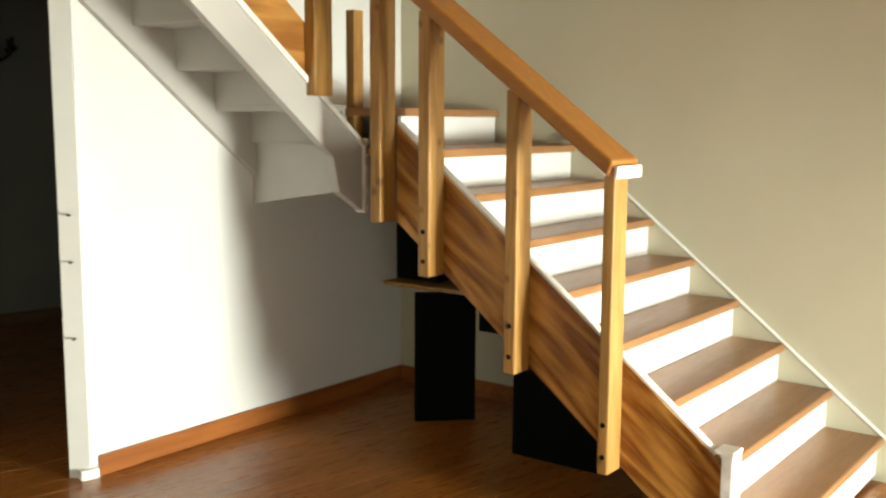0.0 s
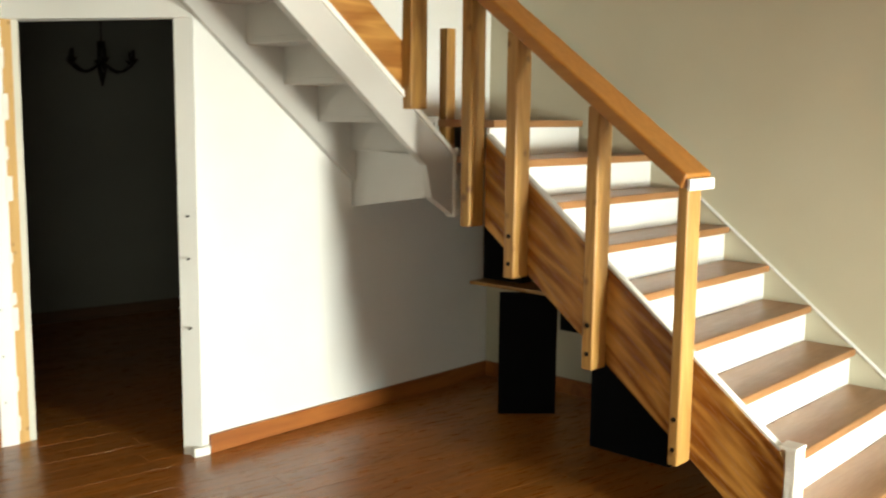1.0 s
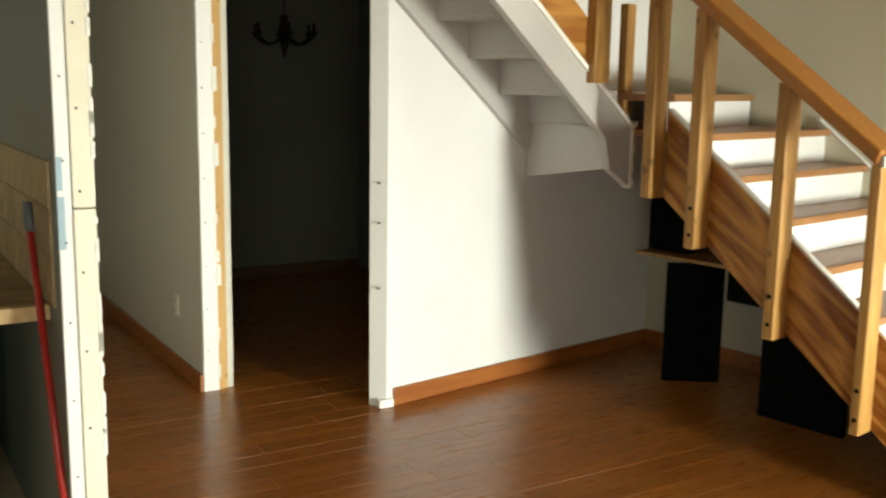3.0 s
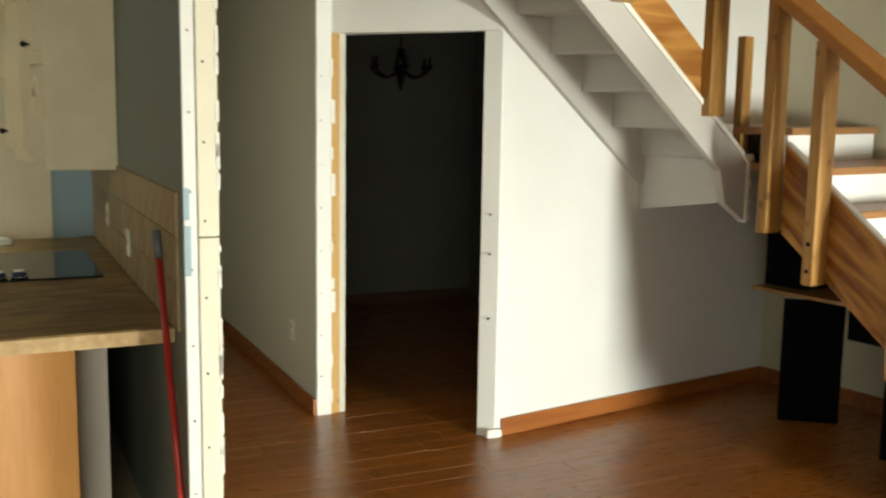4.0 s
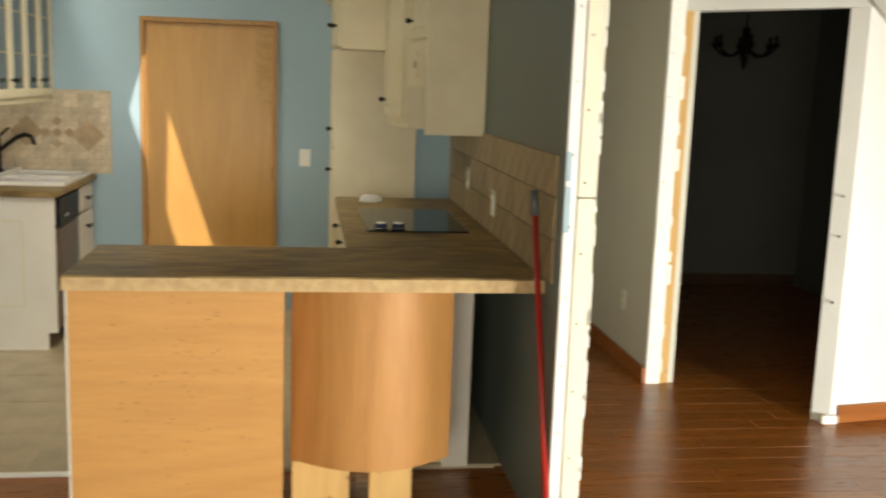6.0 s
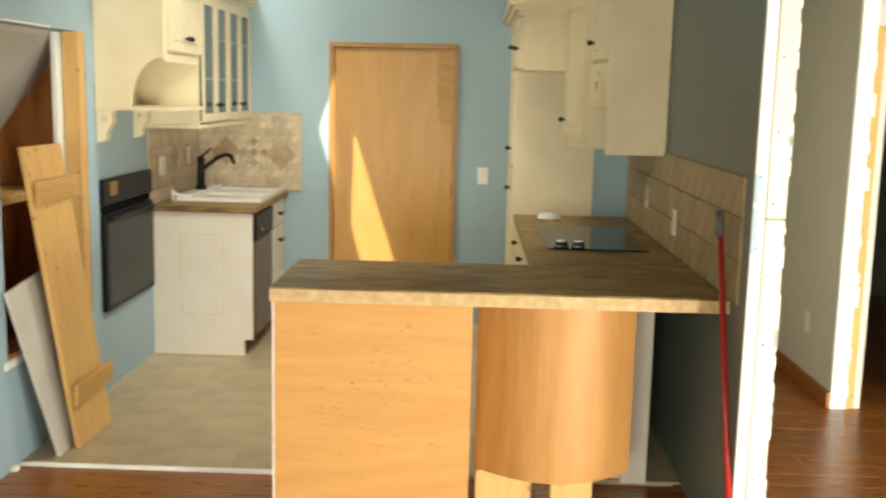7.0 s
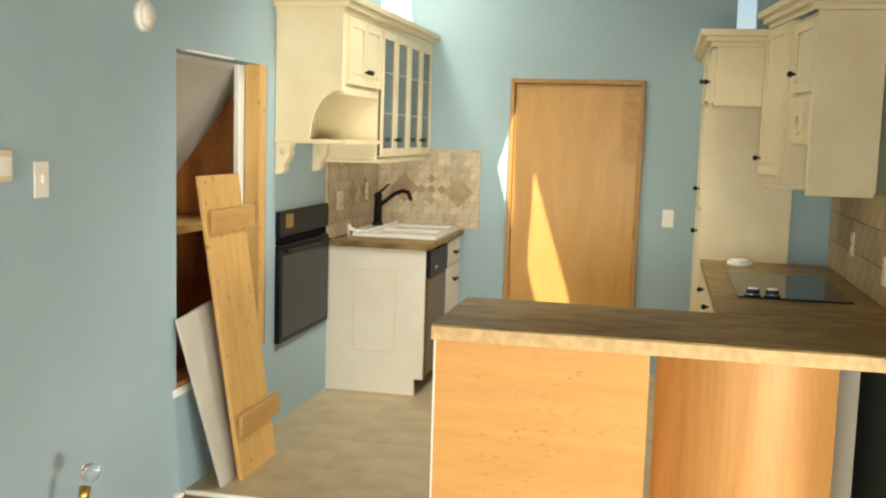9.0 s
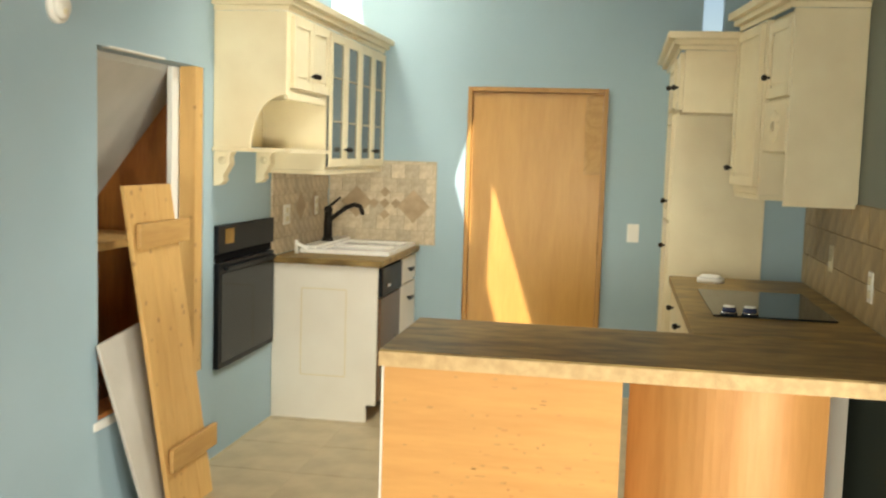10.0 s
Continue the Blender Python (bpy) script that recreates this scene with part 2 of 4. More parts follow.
# ---- builders ----
def bx(x0, x1, y0, y1, z0, z1, bevel=0.003, bm=None):
    bm = bm or bmesh.new()
    m = Matrix.LocRotScale(((x0 + x1) / 2, (y0 + y1) / 2, (z0 + z1) / 2), None, (abs(x1 - x0), abs(y1 - y0), abs(z1 - z0)))
    made = bmesh.ops.create_cube(bm, size=1, matrix=m)["verts"]
    if bevel:
        edges = {e for v in made for e in v.link_edges}
        bmesh.ops.bevel(bm, geom=list(edges), offset=bevel, segments=2, affect="EDGES", profile=0.6)
    return bm


def cyl(p, q, r, r2=None, seg=20, bm=None):
    bm = bm or bmesh.new()
    p, q = Vector(p), Vector(q)
    turn = (q - p).to_track_quat("Z", "Y").to_matrix().to_4x4()
    bmesh.ops.create_cone(bm, cap_ends=True, segments=seg, radius1=r, radius2=r if r2 is None else r2, depth=(q - p).length,
                          matrix=Matrix.Translation((p + q) / 2) @ turn)
    return bm


def ball(c, r, squash=(1, 1, 1), bm=None):
    bm = bm or bmesh.new()
    bmesh.ops.create_uvsphere(bm, u_segments=18, v_segments=12, radius=r, matrix=Matrix.LocRotScale(c, None, squash))
    return bm


def prism(points, axis, a, b, bevel=0.0):
    """A plate whose outline (two coordinates a point) is drawn across the axis and runs along it from a to b."""
    bm = bmesh.new()

    def at(p, s):
        return {"x": (s, p[0], p[1]), "y": (p[0], s, p[1]), "z": (p[0], p[1], s)}[axis]
    lo, hi = [bm.verts.new(at(p, a)) for p in points], [bm.verts.new(at(p, b)) for p in points]
    bm.faces.new(lo), bm.faces.new(hi)
    for i in range(len(points)):
        j = (i + 1) % len(points)
        bm.faces.new((lo[i], lo[j], hi[j], hi[i]))
    bmesh.ops.recalc_face_normals(bm, faces=bm.faces)
    if bevel:
        bmesh.ops.bevel(bm, geom=list(bm.edges), offset=bevel, segments=2, affect="EDGES", profile=0.6)
    return bm


def holed(outer, holes, axis, a, b):
    """A plate with openings through it."""
    bm = bmesh.new()

    def at(p, s):
        return {"x": (s, p[0], p[1]), "y": (p[0], s, p[1]), "z": (p[0], p[1], s)}[axis]
    edges = []
    for loop in (outer, *holes):
        vs = [bm.verts.new(at(p, a)) for p in loop]
        edges += [bm.edges.new((vs[i], vs[(i + 1) % len(vs)])) for i in range(len(vs))]
    bmesh.ops.triangle_fill(bm, use_beauty=True, use_dissolve=False, edges=edges)
    ext = bmesh.ops.extrude_face_region(bm, geom=list(bm.faces))
    move = Vector(at((0, 0), b - a))
    bmesh.ops.translate(bm, vec=move, verts=[g for g in ext["geom"] if isinstance(g, bmesh.types.BMVert)])
    bmesh.ops.recalc_face_normals(bm, faces=bm.faces)
    return bm


def rect(x0, x1, z0, z1):
    return [(x0, z0), (x1, z0), (x1, z1), (x0, z1)]


def thing(name, at, label, category, group="", kind=""):
    ob = new(name)
    ob.empty_display_size = 0.1
    ob.location = at
    return tagged(ob, label, category, group, kind)


def world_place(ob):
    p = Vector(ob.location)
    while ob.parent:
        ob = ob.parent
        p += Vector(ob.location)
    return p


def mesh_of(name, bm, material, smooth=False):
    me = bpy.data.meshes.new(name)
    bm.to_mesh(me)
    bm.free()
    me.materials.append(material)
    if smooth:
        me.polygons.foreach_set("use_smooth", [True] * len(me.polygons))
    return me


def part(name, bm, material, parent, label="", smooth=False):
    """Links a bmesh, drawn in world metres, as one mesh under a thing or a part."""
    bmesh.ops.translate(bm, vec=-world_place(parent), verts=bm.verts)
    ob = new(name, mesh_of(name, bm, material, smooth))
    ob.parent = parent
    return tagged(ob, label)


def solid(name, bm, material, label="", category="", kind="", smooth=False, group=""):
    """A top-level thing of one mesh, its origin at its base."""
    lo = [min(v.co[i] for v in bm.verts) for i in range(3)]
    hi = [max(v.co[i] for v in bm.verts) for i in range(3)]
    at = Vector(((lo[0] + hi[0]) / 2, (lo[1] + hi[1]) / 2, lo[2]))
    bmesh.ops.translate(bm, vec=-at, verts=bm.verts)
    ob = new(name, mesh_of(name, bm, material, smooth))
    ob.location = at
    return tagged(ob, label, category, group, kind)


def wall(name, bm, material, label):
    return solid(name, bm, material, label, "wall", "structure")


# ---- the large structure ----
floor = thing("floor", (2, -1, 0), "orange-brown varnished wooden board floor, scuffed and glossy", "floor", kind="structure")
part("subfloor", bx(XL - 1.3, XE, YS - 0.2, 5.2, -0.20, -0.013, 0), BASEW, floor, "dark wooden subfloor")
kfloor = thing("kitchen_floor", (0, 2, 0), "beige stone tile kitchen floor with narrow grout joints", "floor", kind="structure")
part("grout_bed", bx(XL, XR, YT, YK, -0.012, 0.0082, 0), GROUT, kfloor, "grey-beige grout")
part("edge_strip", bx(XL, -0.02, YT - 0.014, YT, -0.012, 0.008, 0.003), PLASTER, kfloor, "pale transition strip")

# kitchen back wall, with the door opening and a slit window high up
wall("wall_north", holed(rect(XL - 0.12, XR2, 0, ZC), [rect(-0.294, 0.613, 0.004, 2.0), rect(1.17, 1.30, 2.34, 2.9)], "y", YK, YK + 0.12), BLUE,
     "blue painted kitchen back wall")
# west wall: rough opening to the closet, oven recess
wall("wall_west", holed(rect(YS, YK, 0, ZC), [rect(0.535, 1.51, 0.485, 1.92), rect(1.66, 2.40, 0.48, 1.15), rect(-1.30, -0.765, 0.485, 0.86)], "x", XL, XL - 0.12), BLUE,
     "blue painted wall with a rough cut opening")
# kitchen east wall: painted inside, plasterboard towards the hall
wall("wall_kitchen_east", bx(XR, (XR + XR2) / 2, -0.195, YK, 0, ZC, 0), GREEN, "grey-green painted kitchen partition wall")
wall("wall_hall_west", bx((XR + XR2) / 2 + 0.001, XR2, -0.195, 5.0, 0, ZC, 0), BEIGE, "beige painted hall side of the partition")
wall("wall_hall_east", bx(XC, XC + 0.17, 1.80, 5.0, 0, ZC, 0), BEIGE, "beige painted hall wall")
wall("wall_hall_end", bx(XR2, XC, 4.9, 5.0, 0, ZC, 0), BEIGE, "beige painted hall end wall")
under = wall("wall_under_stairs", bx(3.44, XB, YA, YA + 0.12, 0, ZC, 0), WHITE, "white painted wall below the upper stair flight")
east = wall("wall_east", holed(rect(-7.1, YA + 0.12, 0, ZC), [rect(-5.05, -3.75, 0.25, 1.75)], "x", XB, XB + 0.12), CREAM, "cream painted wall beside the stairs")
# the doorway cuts the corner: a lintel over it, raw stubs at both sides
DZ = 2.055
wall("wall_doorway_lintel", prism([(2.815, 1.797), (3.44, YA), (3.44, YA + 0.12), (2.90, 1.93), (2.815, 1.93)], "z", DZ, ZC - 0.002), WHITE, "white painted wall over the corner doorway")
wall("wall_doorway_stub", prism([(3.385, 1.165), (3.445, YA - 0.001), (3.49, YA + 0.05), (3.49, YA + 0.12), (3.44, YA + 0.16)], "z", 0, DZ - 0.002), WHITE, "white painted stub beside the doorway")
# dark room behind: its gloom is put into the wall colour
wall("wall_room_far", bx(2.89, 5.6, 4.62, 4.74, 0, ZC, 0), DIMROOM, "grey far wall of the dark room, shade in its colour")
wall("wall_room_side", bx(5.05, 5.17, YA + 0.45, 4.62, 0, ZC, 0), DIMROOM, "grey side wall of the dark room, shade in its colour")
near = wall("wall_room_near", bx(3.50, 5.3, YA + 0.121, YA + 0.16, 0, ZC, 0), DIMROOM, "grey near wall of the dark room, shade in its colour")
wall("wall_room_west", bx(XC + 0.171, XC + 0.19, 1.95, 4.62, 0, ZC, 0), DIMROOM, "grey west wall of the dark room, shade in its colour")
# living room walls behind the camera
W1, W2 = (4.5, 5.4, 0.08, 2.02), (-0.95, 0.95, 0.45, 1.75)
wall("wall_south", holed(rect(XL - 0.12, XE, 0, ZC), [rect(*W1), rect(*W2)], "y", YS, YS - 0.14), CREAM, "cream painted wall with two windows")


def window(name, a, b, c, d, box_of):
    """Frame and pane of a window; box_of turns its own width, depth and height into a box of the room."""
    at = box_of((a + b) / 2, (a + b) / 2, 0.0, 0.0, c, c)
    w = thing(name, (at[0], at[2], c), "unseen white framed window letting in daylight", "window", kind="structure")
    for u0, u1, z0, z1 in ((a, a + 0.06, c, d), (b - 0.06, b, c, d), (a + 0.06, b - 0.06, c, c + 0.06), (a + 0.06, b - 0.06, d - 0.06, d)):
        part("window_frame", bx(*box_of(u0, u1, 0.05, 0.11, z0, z1)), PLASTIC, w)
    pane = part("pane", bx(*box_of(a + 0.06, b - 0.06, 0.08, 0.085, c + 0.06, d - 0.06), 0), PANE, w, "clear glass pane")
    pane.visible_shadow = False
    return w


window("window_1", *W1, lambda u0, u1, p, q, z0, z1: (u0, u1, YS - q, YS - p, z0, z1))
# east window is added, out of view, only to house the fill lamp
added_window = window("window_3", -5.05, -3.75, 0.25, 1.75, lambda u0, u1, p, q, z0, z1: (XB + p, XB + q, u0, u1, z0, z1))
window("window_2", *W2, lambda u0, u1, p, q, z0, z1: (u0, u1, YS - q, YS - p, z0, z1))


def back(p):
    """Where the sun's ray that lands at p comes through the ceiling."""
    p = Vector(p)
    q = p - SUN * ((p.z - ZC) / SUN.z)
    return (q.x, q.y)


# unseen ceiling holes, outlined so that the sun casts exactly these patches
LIT = [[(-0.105, YK - 0.02, 1.39), (-0.128, YK - 0.02, 0.70), (-0.03, YK - 0.02, 0.38), (0.215, YK - 0.02, 0.38)],
       [(-0.25, YK, 1.80), (-0.377, YK, 1.37), (-0.25, YK, 0.93)],
       [(XL, 2.1, 2.32), (XL, 3.48, 2.32), (XL, 3.48, 3.1), (XL, 2.1, 3.1)],
       [(XL, YK, 2.30), (-1.0, YK, 2.30), (-1.08, YK, 2.9), (XL, YK, 2.9)]]
holes = [[back(p) for p in poly] for poly in LIT]
solid("ceiling", holed(rect(XL - 0.12, XE, YS - 0.14, 5.0), holes, "z", ZC, ZC + 0.03), CEILW, "brown pine board ceiling with unseen holes that shape sun patches", "ceiling", "structure")

# ---- stairs ----
SX0, SX1 = 4.318, 5.555
RISE, RUN = 0.1755, 0.223


def nose(k):
    return -0.985 + RUN * k, 0.730 + RISE * k          # y and z of a tread's front edge


stairs = thing("staircase", (5.0, -0.5, 0), "wooden quarter-turn staircase with brown treads, white risers and fir stringer", "staircase")
for k in range(-3, 4):
    y, z = nose(k)
    t = bx(SX0 - 0.022, SX1 - 0.014, y, y + RUN + 0.03, z - 0.036, z, 0.010)
    part("tread", t, TREADW, stairs, "brown varnished wooden tread")
    part("riser", bx(SX0, SX1 - 0.014, y + 0.028, y + 0.046, max(0.0, z - RISE), z - 0.037, 0), WHITE, stairs, "white painted riser")
y4, z4 = nose(4)
part("riser", bx(SX0, SX1 - 0.014, y4 + 0.028, y4 + 0.046, z4 - RISE, z4 - 0.037, 0), WHITE, stairs)
part("landing", prism([(SX0 - 0.02, y4), (SX1 - 0.014, y4), (SX1 - 0.014, YA - 0.005), (4.47, YA - 0.005), (4.47, 0.12), (SX0 - 0.02, 0.12)], "z", z4 - 0.036, z4, 0.006), TREADW, stairs, "brown varnished landing board")
part("riser", prism([(4.47, y4 + 0.27), (SX1 - 0.014, y4 + 0.50), (SX1 - 0.014, y4 + 0.52), (4.47, y4 + 0.29)], "z", z4, z4 + RISE - 0.037), WHITE, stairs)
part("winder", prism([(4.47, y4 + 0.245), (SX1 - 0.014, y4 + 0.475), (SX1 - 0.014, YA - 0.005), (4.47, YA - 0.005)], "z", z4 + RISE - 0.036, z4 + RISE, 0.006), TREADW, stairs, "wedge-shaped brown winder tread")


def sloped(y0, z0, y1, z1, h0, h1, xa, xb, bevel=0.004):
    """A board on edge between two points of its top line, h deep at each."""
    return prism([(y0, z0 - h0), (y1, z1 - h1), (y1, z1), (y0, z0)], "x", xa, xb, bevel)


SLOPE = 0.787


def string_top(y):
    return 1.319 + SLOPE * (y + 0.234)


part("outer_stringer", prism([(-1.42, 0.0), (-1.42, 0.37), (-1.39, string_top(-1.39)), (0.04, string_top(0.04)), (0.04, 1.13), (-1.405, 0.0)], "x", 4.275, 4.312, 0.003), FIRY, stairs,
     "varnished fir stringer with bold dark grain")
part("stringer_cap", prism([(-1.39, string_top(-1.39)), (0.04, string_top(0.04)), (0.04, string_top(0.04) + 0.012), (-1.39, string_top(-1.39) + 0.012)], "x", 4.28, 4.318), WHITE, stairs, "white painted edge strip")
part("stringer_block", bx(4.262, 4.345, -1.465, -1.421, 0.0, 0.425, 0.006), PLASTER, stairs, "chipped white painted block at the foot")
part("block_chip", bx(4.250, 4.335, -1.472, -1.40, 0.426, 0.440, 0.005), PLASTER, stairs, "broken paint edge on the block")


def skirt_top(y):
    return 0.730 + SLOPE * (y + 0.985) - 0.015


part("wall_skirt", sloped(-1.95, skirt_top(-1.95), -0.02, skirt_top(-0.02), 0.24, 0.24, SX1 - 0.013, XB - 0.002), CREAM, stairs, "cream painted skirting along the wall")
part("skirt_bead", sloped(-1.95, skirt_top(-1.95) + 0.012, -0.02, skirt_top(-0.02) + 0.012, 0.011, 0.011, SX1 - 0.018, XB - 0.002), WHITE, stairs, "thin white bead on the skirting")
part("inner_stringer", sloped(-1.35, string_top(-1.35) - 0.19, -0.02, string_top(-0.02) - 0.19, 0.18, 0.18, 5.40, 5.44), CREAM, stairs)
# added black sheet that paints the shade beneath the steps
part("carriage_lining", sloped(-1.20, string_top(-1.20) - 0.30, 0.02, string_top(0.02) - 0.30, 0.09, 0.09, 4.325, 5.39), BLACK, stairs, "black sheet standing in for shade under the flight")

# posts bolted outside the stringer
PX0, PX1 = 4.170, 4.273


def stair_post(y0, y1, z0, z1, bolts, material, label):
    p = part("post", bx(PX0, PX1, y0, y1, z0, z1, 0.008), material, stairs, label)
    for z in bolts:
        part("bolt", cyl((PX0 - 0.003, (y0 + y1) / 2, z), (PX0 + 0.01, (y0 + y1) / 2, z), 0.010, seg=12), IRON, p, "countersunk bolt head")
    return p


def rail_under(y):
    return 1.372 + 0.745 * (y + 1.03)


stair_post(-1.036, -0.992, 0.285, rail_under(-1.036), (0.35, 0.47), POSTW, "light pine newel post")
stair_post(-0.632, -0.578, 0.592, rail_under(-0.63), (0.66, 0.78), POSTW, "light pine baluster post")
stair_post(-0.215, -0.158, 0.926, rail_under(-0.21), (0.99, 1.11), POSTW, "light pine baluster post")
stair_post(0.042, 0.098, 1.130, ZC - 0.01, (), POSTD, "tall pine landing post with knots")
part("post", bx(4.475, 4.54, 0.46, 0.51, z4, 2.05, 0.006), POSTD, stairs, "dark rough post standing on the landing")
hr = [(-1.03, rail_under(-1.03)), (0.038, rail_under(0.038))]
part("handrail", prism([(hr[0][0] - 0.015, hr[0][1] - 0.006), hr[1], (hr[1][0], hr[1][1] + 0.068), (hr[0][0] - 0.032, hr[0][1] + 0.050)], "x", 4.100, 4.300, 0.010), RAILW, stairs, "broad varnished wooden handrail")
part("rail_end", bx(4.107, 4.293, -1.078, -1.063, rail_under(-1.04) - 0.004, rail_under(-1.04) + 0.040, 0.004), PLASTER, stairs, "pale unpainted rail end")

# upper flight along the under-stair wall
UY = 0.40
upper = thing("upper_stair_flight", (3.8, 0.7, 1.2), "upper stair flight seen from below, white soffit and steps", "staircase")


def u_top(x):
    return 1.432 + 0.79 * (4.46 - x)


part("outer_stringer", prism([(4.46, 1.14), (4.46, u_top(4.46)), (2.40, u_top(2.40)), (2.40, u_top(2.40) - 0.19), (4.27, u_top(4.27) - 0.19), (4.31, 1.232)], "y", UY, UY + 0.045, 0.004), SOFFITDIM, upper, "white outer stringer greyed for shade")
part("stringer_lip", prism([(4.47, u_top(4.47)), (2.40, u_top(2.40)), (2.40, u_top(2.40) + 0.03), (4.47, u_top(4.47) + 0.03)], "y", UY - 0.012, UY + 0.05, 0.004), PLASTER, upper, "chipped white edge strip")
part("stringer_end", bx(4.461, 4.482, UY - 0.015, UY + 0.05, 1.13, 1.46, 0.008), PLASTER, upper, "cracked white joint filler at the post")
for z, w in ((1.14, 0.03), (1.22, 0.02), (1.31, 0.024), (1.40, 0.034), (1.44, 0.03)):
    part("filler_lump", bx(4.472, 4.476 + w * 0.6, UY - 0.020, UY + 0.01, z, z + 0.03, 0.007), PLASTER, upper)


def soff(x):
    return 1.282 + 0.815 * (4.409 - x)


part("wall_stringer", prism([(4.42, 1.273), (2.2, soff(2.2)), (2.2, soff(2.2) + 0.30), (4.42, soff(4.42) + 0.30)], "y", YA - 0.04, YA - 0.003, 0.003), SOFFITDIM, upper, "white wall stringer greyed for shade")
# the header runs askew from the wall to the outer stringer and rises towards it
beam = bmesh.new()
ends = [((4.42, YA - 0.004), 1.138), ((4.31, UY + 0.047), 1.232)]
vs = [[beam.verts.new((x + dx, y, z)) for dx, z in ((0, zb), (0.045, zb), (0.045, 1.44), (0, 1.44))] for (x, y), zb in ends]
for i in range(4):
    beam.faces.new((vs[0][i], vs[0][(i + 1) % 4], vs[1][(i + 1) % 4], vs[1][i]))
beam.faces.new(vs[0][::-1]), beam.faces.new(vs[1])
bmesh.ops.recalc_face_normals(beam, faces=beam.faces)
part("header_beam", beam, SOFFITDIM, upper, "white header beam greyed for shade")
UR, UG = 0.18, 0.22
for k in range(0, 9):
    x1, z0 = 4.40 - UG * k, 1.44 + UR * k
    part("riser", bx(x1 - 0.02, x1, UY + 0.046, YA - 0.041, z0, z0 + UR, 0), SOFFITDIM, upper, "white riser seen from behind, greyed for shade")
    part("tread", bx(x1 - UG - 0.02, x1 - 0.021, UY + 0.046, YA - 0.041, z0 + UR - 0.03, z0 + UR, 0.003), SOFFITDIM, upper, "white tread seen from below, greyed for shade")
part("rail_board", prism([(4.17, u_top(4.17) + 0.034), (2.40, u_top(2.40) + 0.034), (2.40, u_top(2.40) + 0.26), (4.17, u_top(4.17) + 0.26)], "y", UY + 0.012, UY + 0.04, 0.004), FIRX, upper, "wide varnished fir board of the balustrade")
for x in (4.165, 3.55, 2.93):
    p = part("post", bx(x - 0.055, x + 0.055, UY - 0.05, UY + 0.01, u_top(x) - 0.01, 3.1, 0.008), POSTD, upper, "square pine baluster post")
    for z in (0.07, 0.17):
        part("bolt", cyl((x + 0.056, UY - 0.02, u_top(x) + z), (x + 0.050, UY - 0.02, u_top(x) + z), 0.010, seg=10), IRON, p)

# black desk under the stairs
desk = thing("desk", (5.1, 0.3, 0), "black painted low desk frame standing under the stairs", "desk")
part("side_panel", prism([(4.96, 0.49), (5.18, 0.265), (5.21, 0.295), (4.99, 0.52)], "z", 0.0, 0.675, 0.003), BLACK, desk)
part("side_panel", bx(4.855, 4.895, -0.63, -0.18, 0.0, 0.47, 0.004), BLACK, desk)
part("back_panel", bx(5.20, 5.235, -0.60, 0.262, 0.47, 0.675, 0.003), BLACK, desk)
part("desk_top", bx(5.06, 5.42, -0.20, 0.80, 0.677, 0.697, 0.004), POSTD, desk, "thin brown shelf board")
part("upper_box", bx(5.18, 5.42, 0.52, 0.80, 0.6975, 1.0, 0.004), BLACK, desk)

# baseboards and trim
for nm, bm, lab in (("baseboard", bx(3.49, XB - 0.022, YA - 0.02, YA - 0.001, 0.0, 0.092, 0.004), "orange stained pine baseboard, sawn off at the doorway"),
                    ("baseboard", bx(XB - 0.02, XB - 0.001, -0.9, YA - 0.001, 0.0, 0.092, 0.004), "dark stained pine baseboard"),
                    ("baseboard", bx(XC - 0.019, XC - 0.001, 1.80, 4.9, 0.0, 0.092, 0.004), "orange stained pine baseboard in the hall"),
                    ("baseboard", bx(XC - 0.019, XC + 0.02, 1.78, 1.799, 0.0, 0.092, 0.004), "orange stained pine baseboard return"),
                    ("baseboard", bx(2.92, 5.04, 4.60, 4.619, 0.0, 0.092, 0.004), "baseboard of the far room, shade in its colour")):
    o = solid(nm, bm, BASEDIM if "far room" in lab else BASEW, lab, "baseboard", "structure")
    if "sawn off" in lab or "dark stained" in lab:
        turned(o)
turned(stairs, upper, desk, under, east, near, added_window)
solid("wall_foot", bx(3.40, 3.484, YA - 0.016, YA + 0.03, 0.0, 0.045, 0.008), PLASTER, "chipped white plaster at the wall's foot", "plaster", "structure")
# raw post at the doorway's far side: white board face, torn wood jamb
trim = thing("trim", (2.8, 1.79, 0), "raw plasterboard corner post of the doorway with torn edges", "door jamb", kind="structure")
part("board_face", bx(XC + 0.001, 2.800, 1.775, 1.799, 0.0, ZC - 0.01, 0.004), WHITE, trim, "white unpainted plasterboard face")
part("jamb", prism([(2.801, 1.782), (2.853, 1.80), (2.868, 1.93), (2.801, 1.95)], "z", 0.0, DZ), PINE, trim, "bare wooden jamb with torn plaster")
rng = random.Random(4)
for i in range(9):
    z = 0.1 + i * 0.21 + rng.uniform(-0.06, 0.06)
    part("torn_plaster", bx(2.79, 2.803 + rng.uniform(0.003, 0.022), 1.771, 1.797, z, z + rng.uniform(0.03, 0.14), 0.006), PLASTER, trim)
for i in range(8):
    part("screw_hole", cyl((2.74, 1.7755, 0.22 + 0.23 * i), (2.74, 1.772, 0.22 + 0.23 * i), 0.0038, seg=8), IRON, trim)
for z in (0.95, 1.15, 0.62):
    solid("nail", cyl((3.425, YA + 0.04, z), (3.395, YA + 0.0, z + 0.004), 0.005, seg=8), IRON, "bent nail driven into the white doorway edge", "nail", group="nails in the doorway edge")

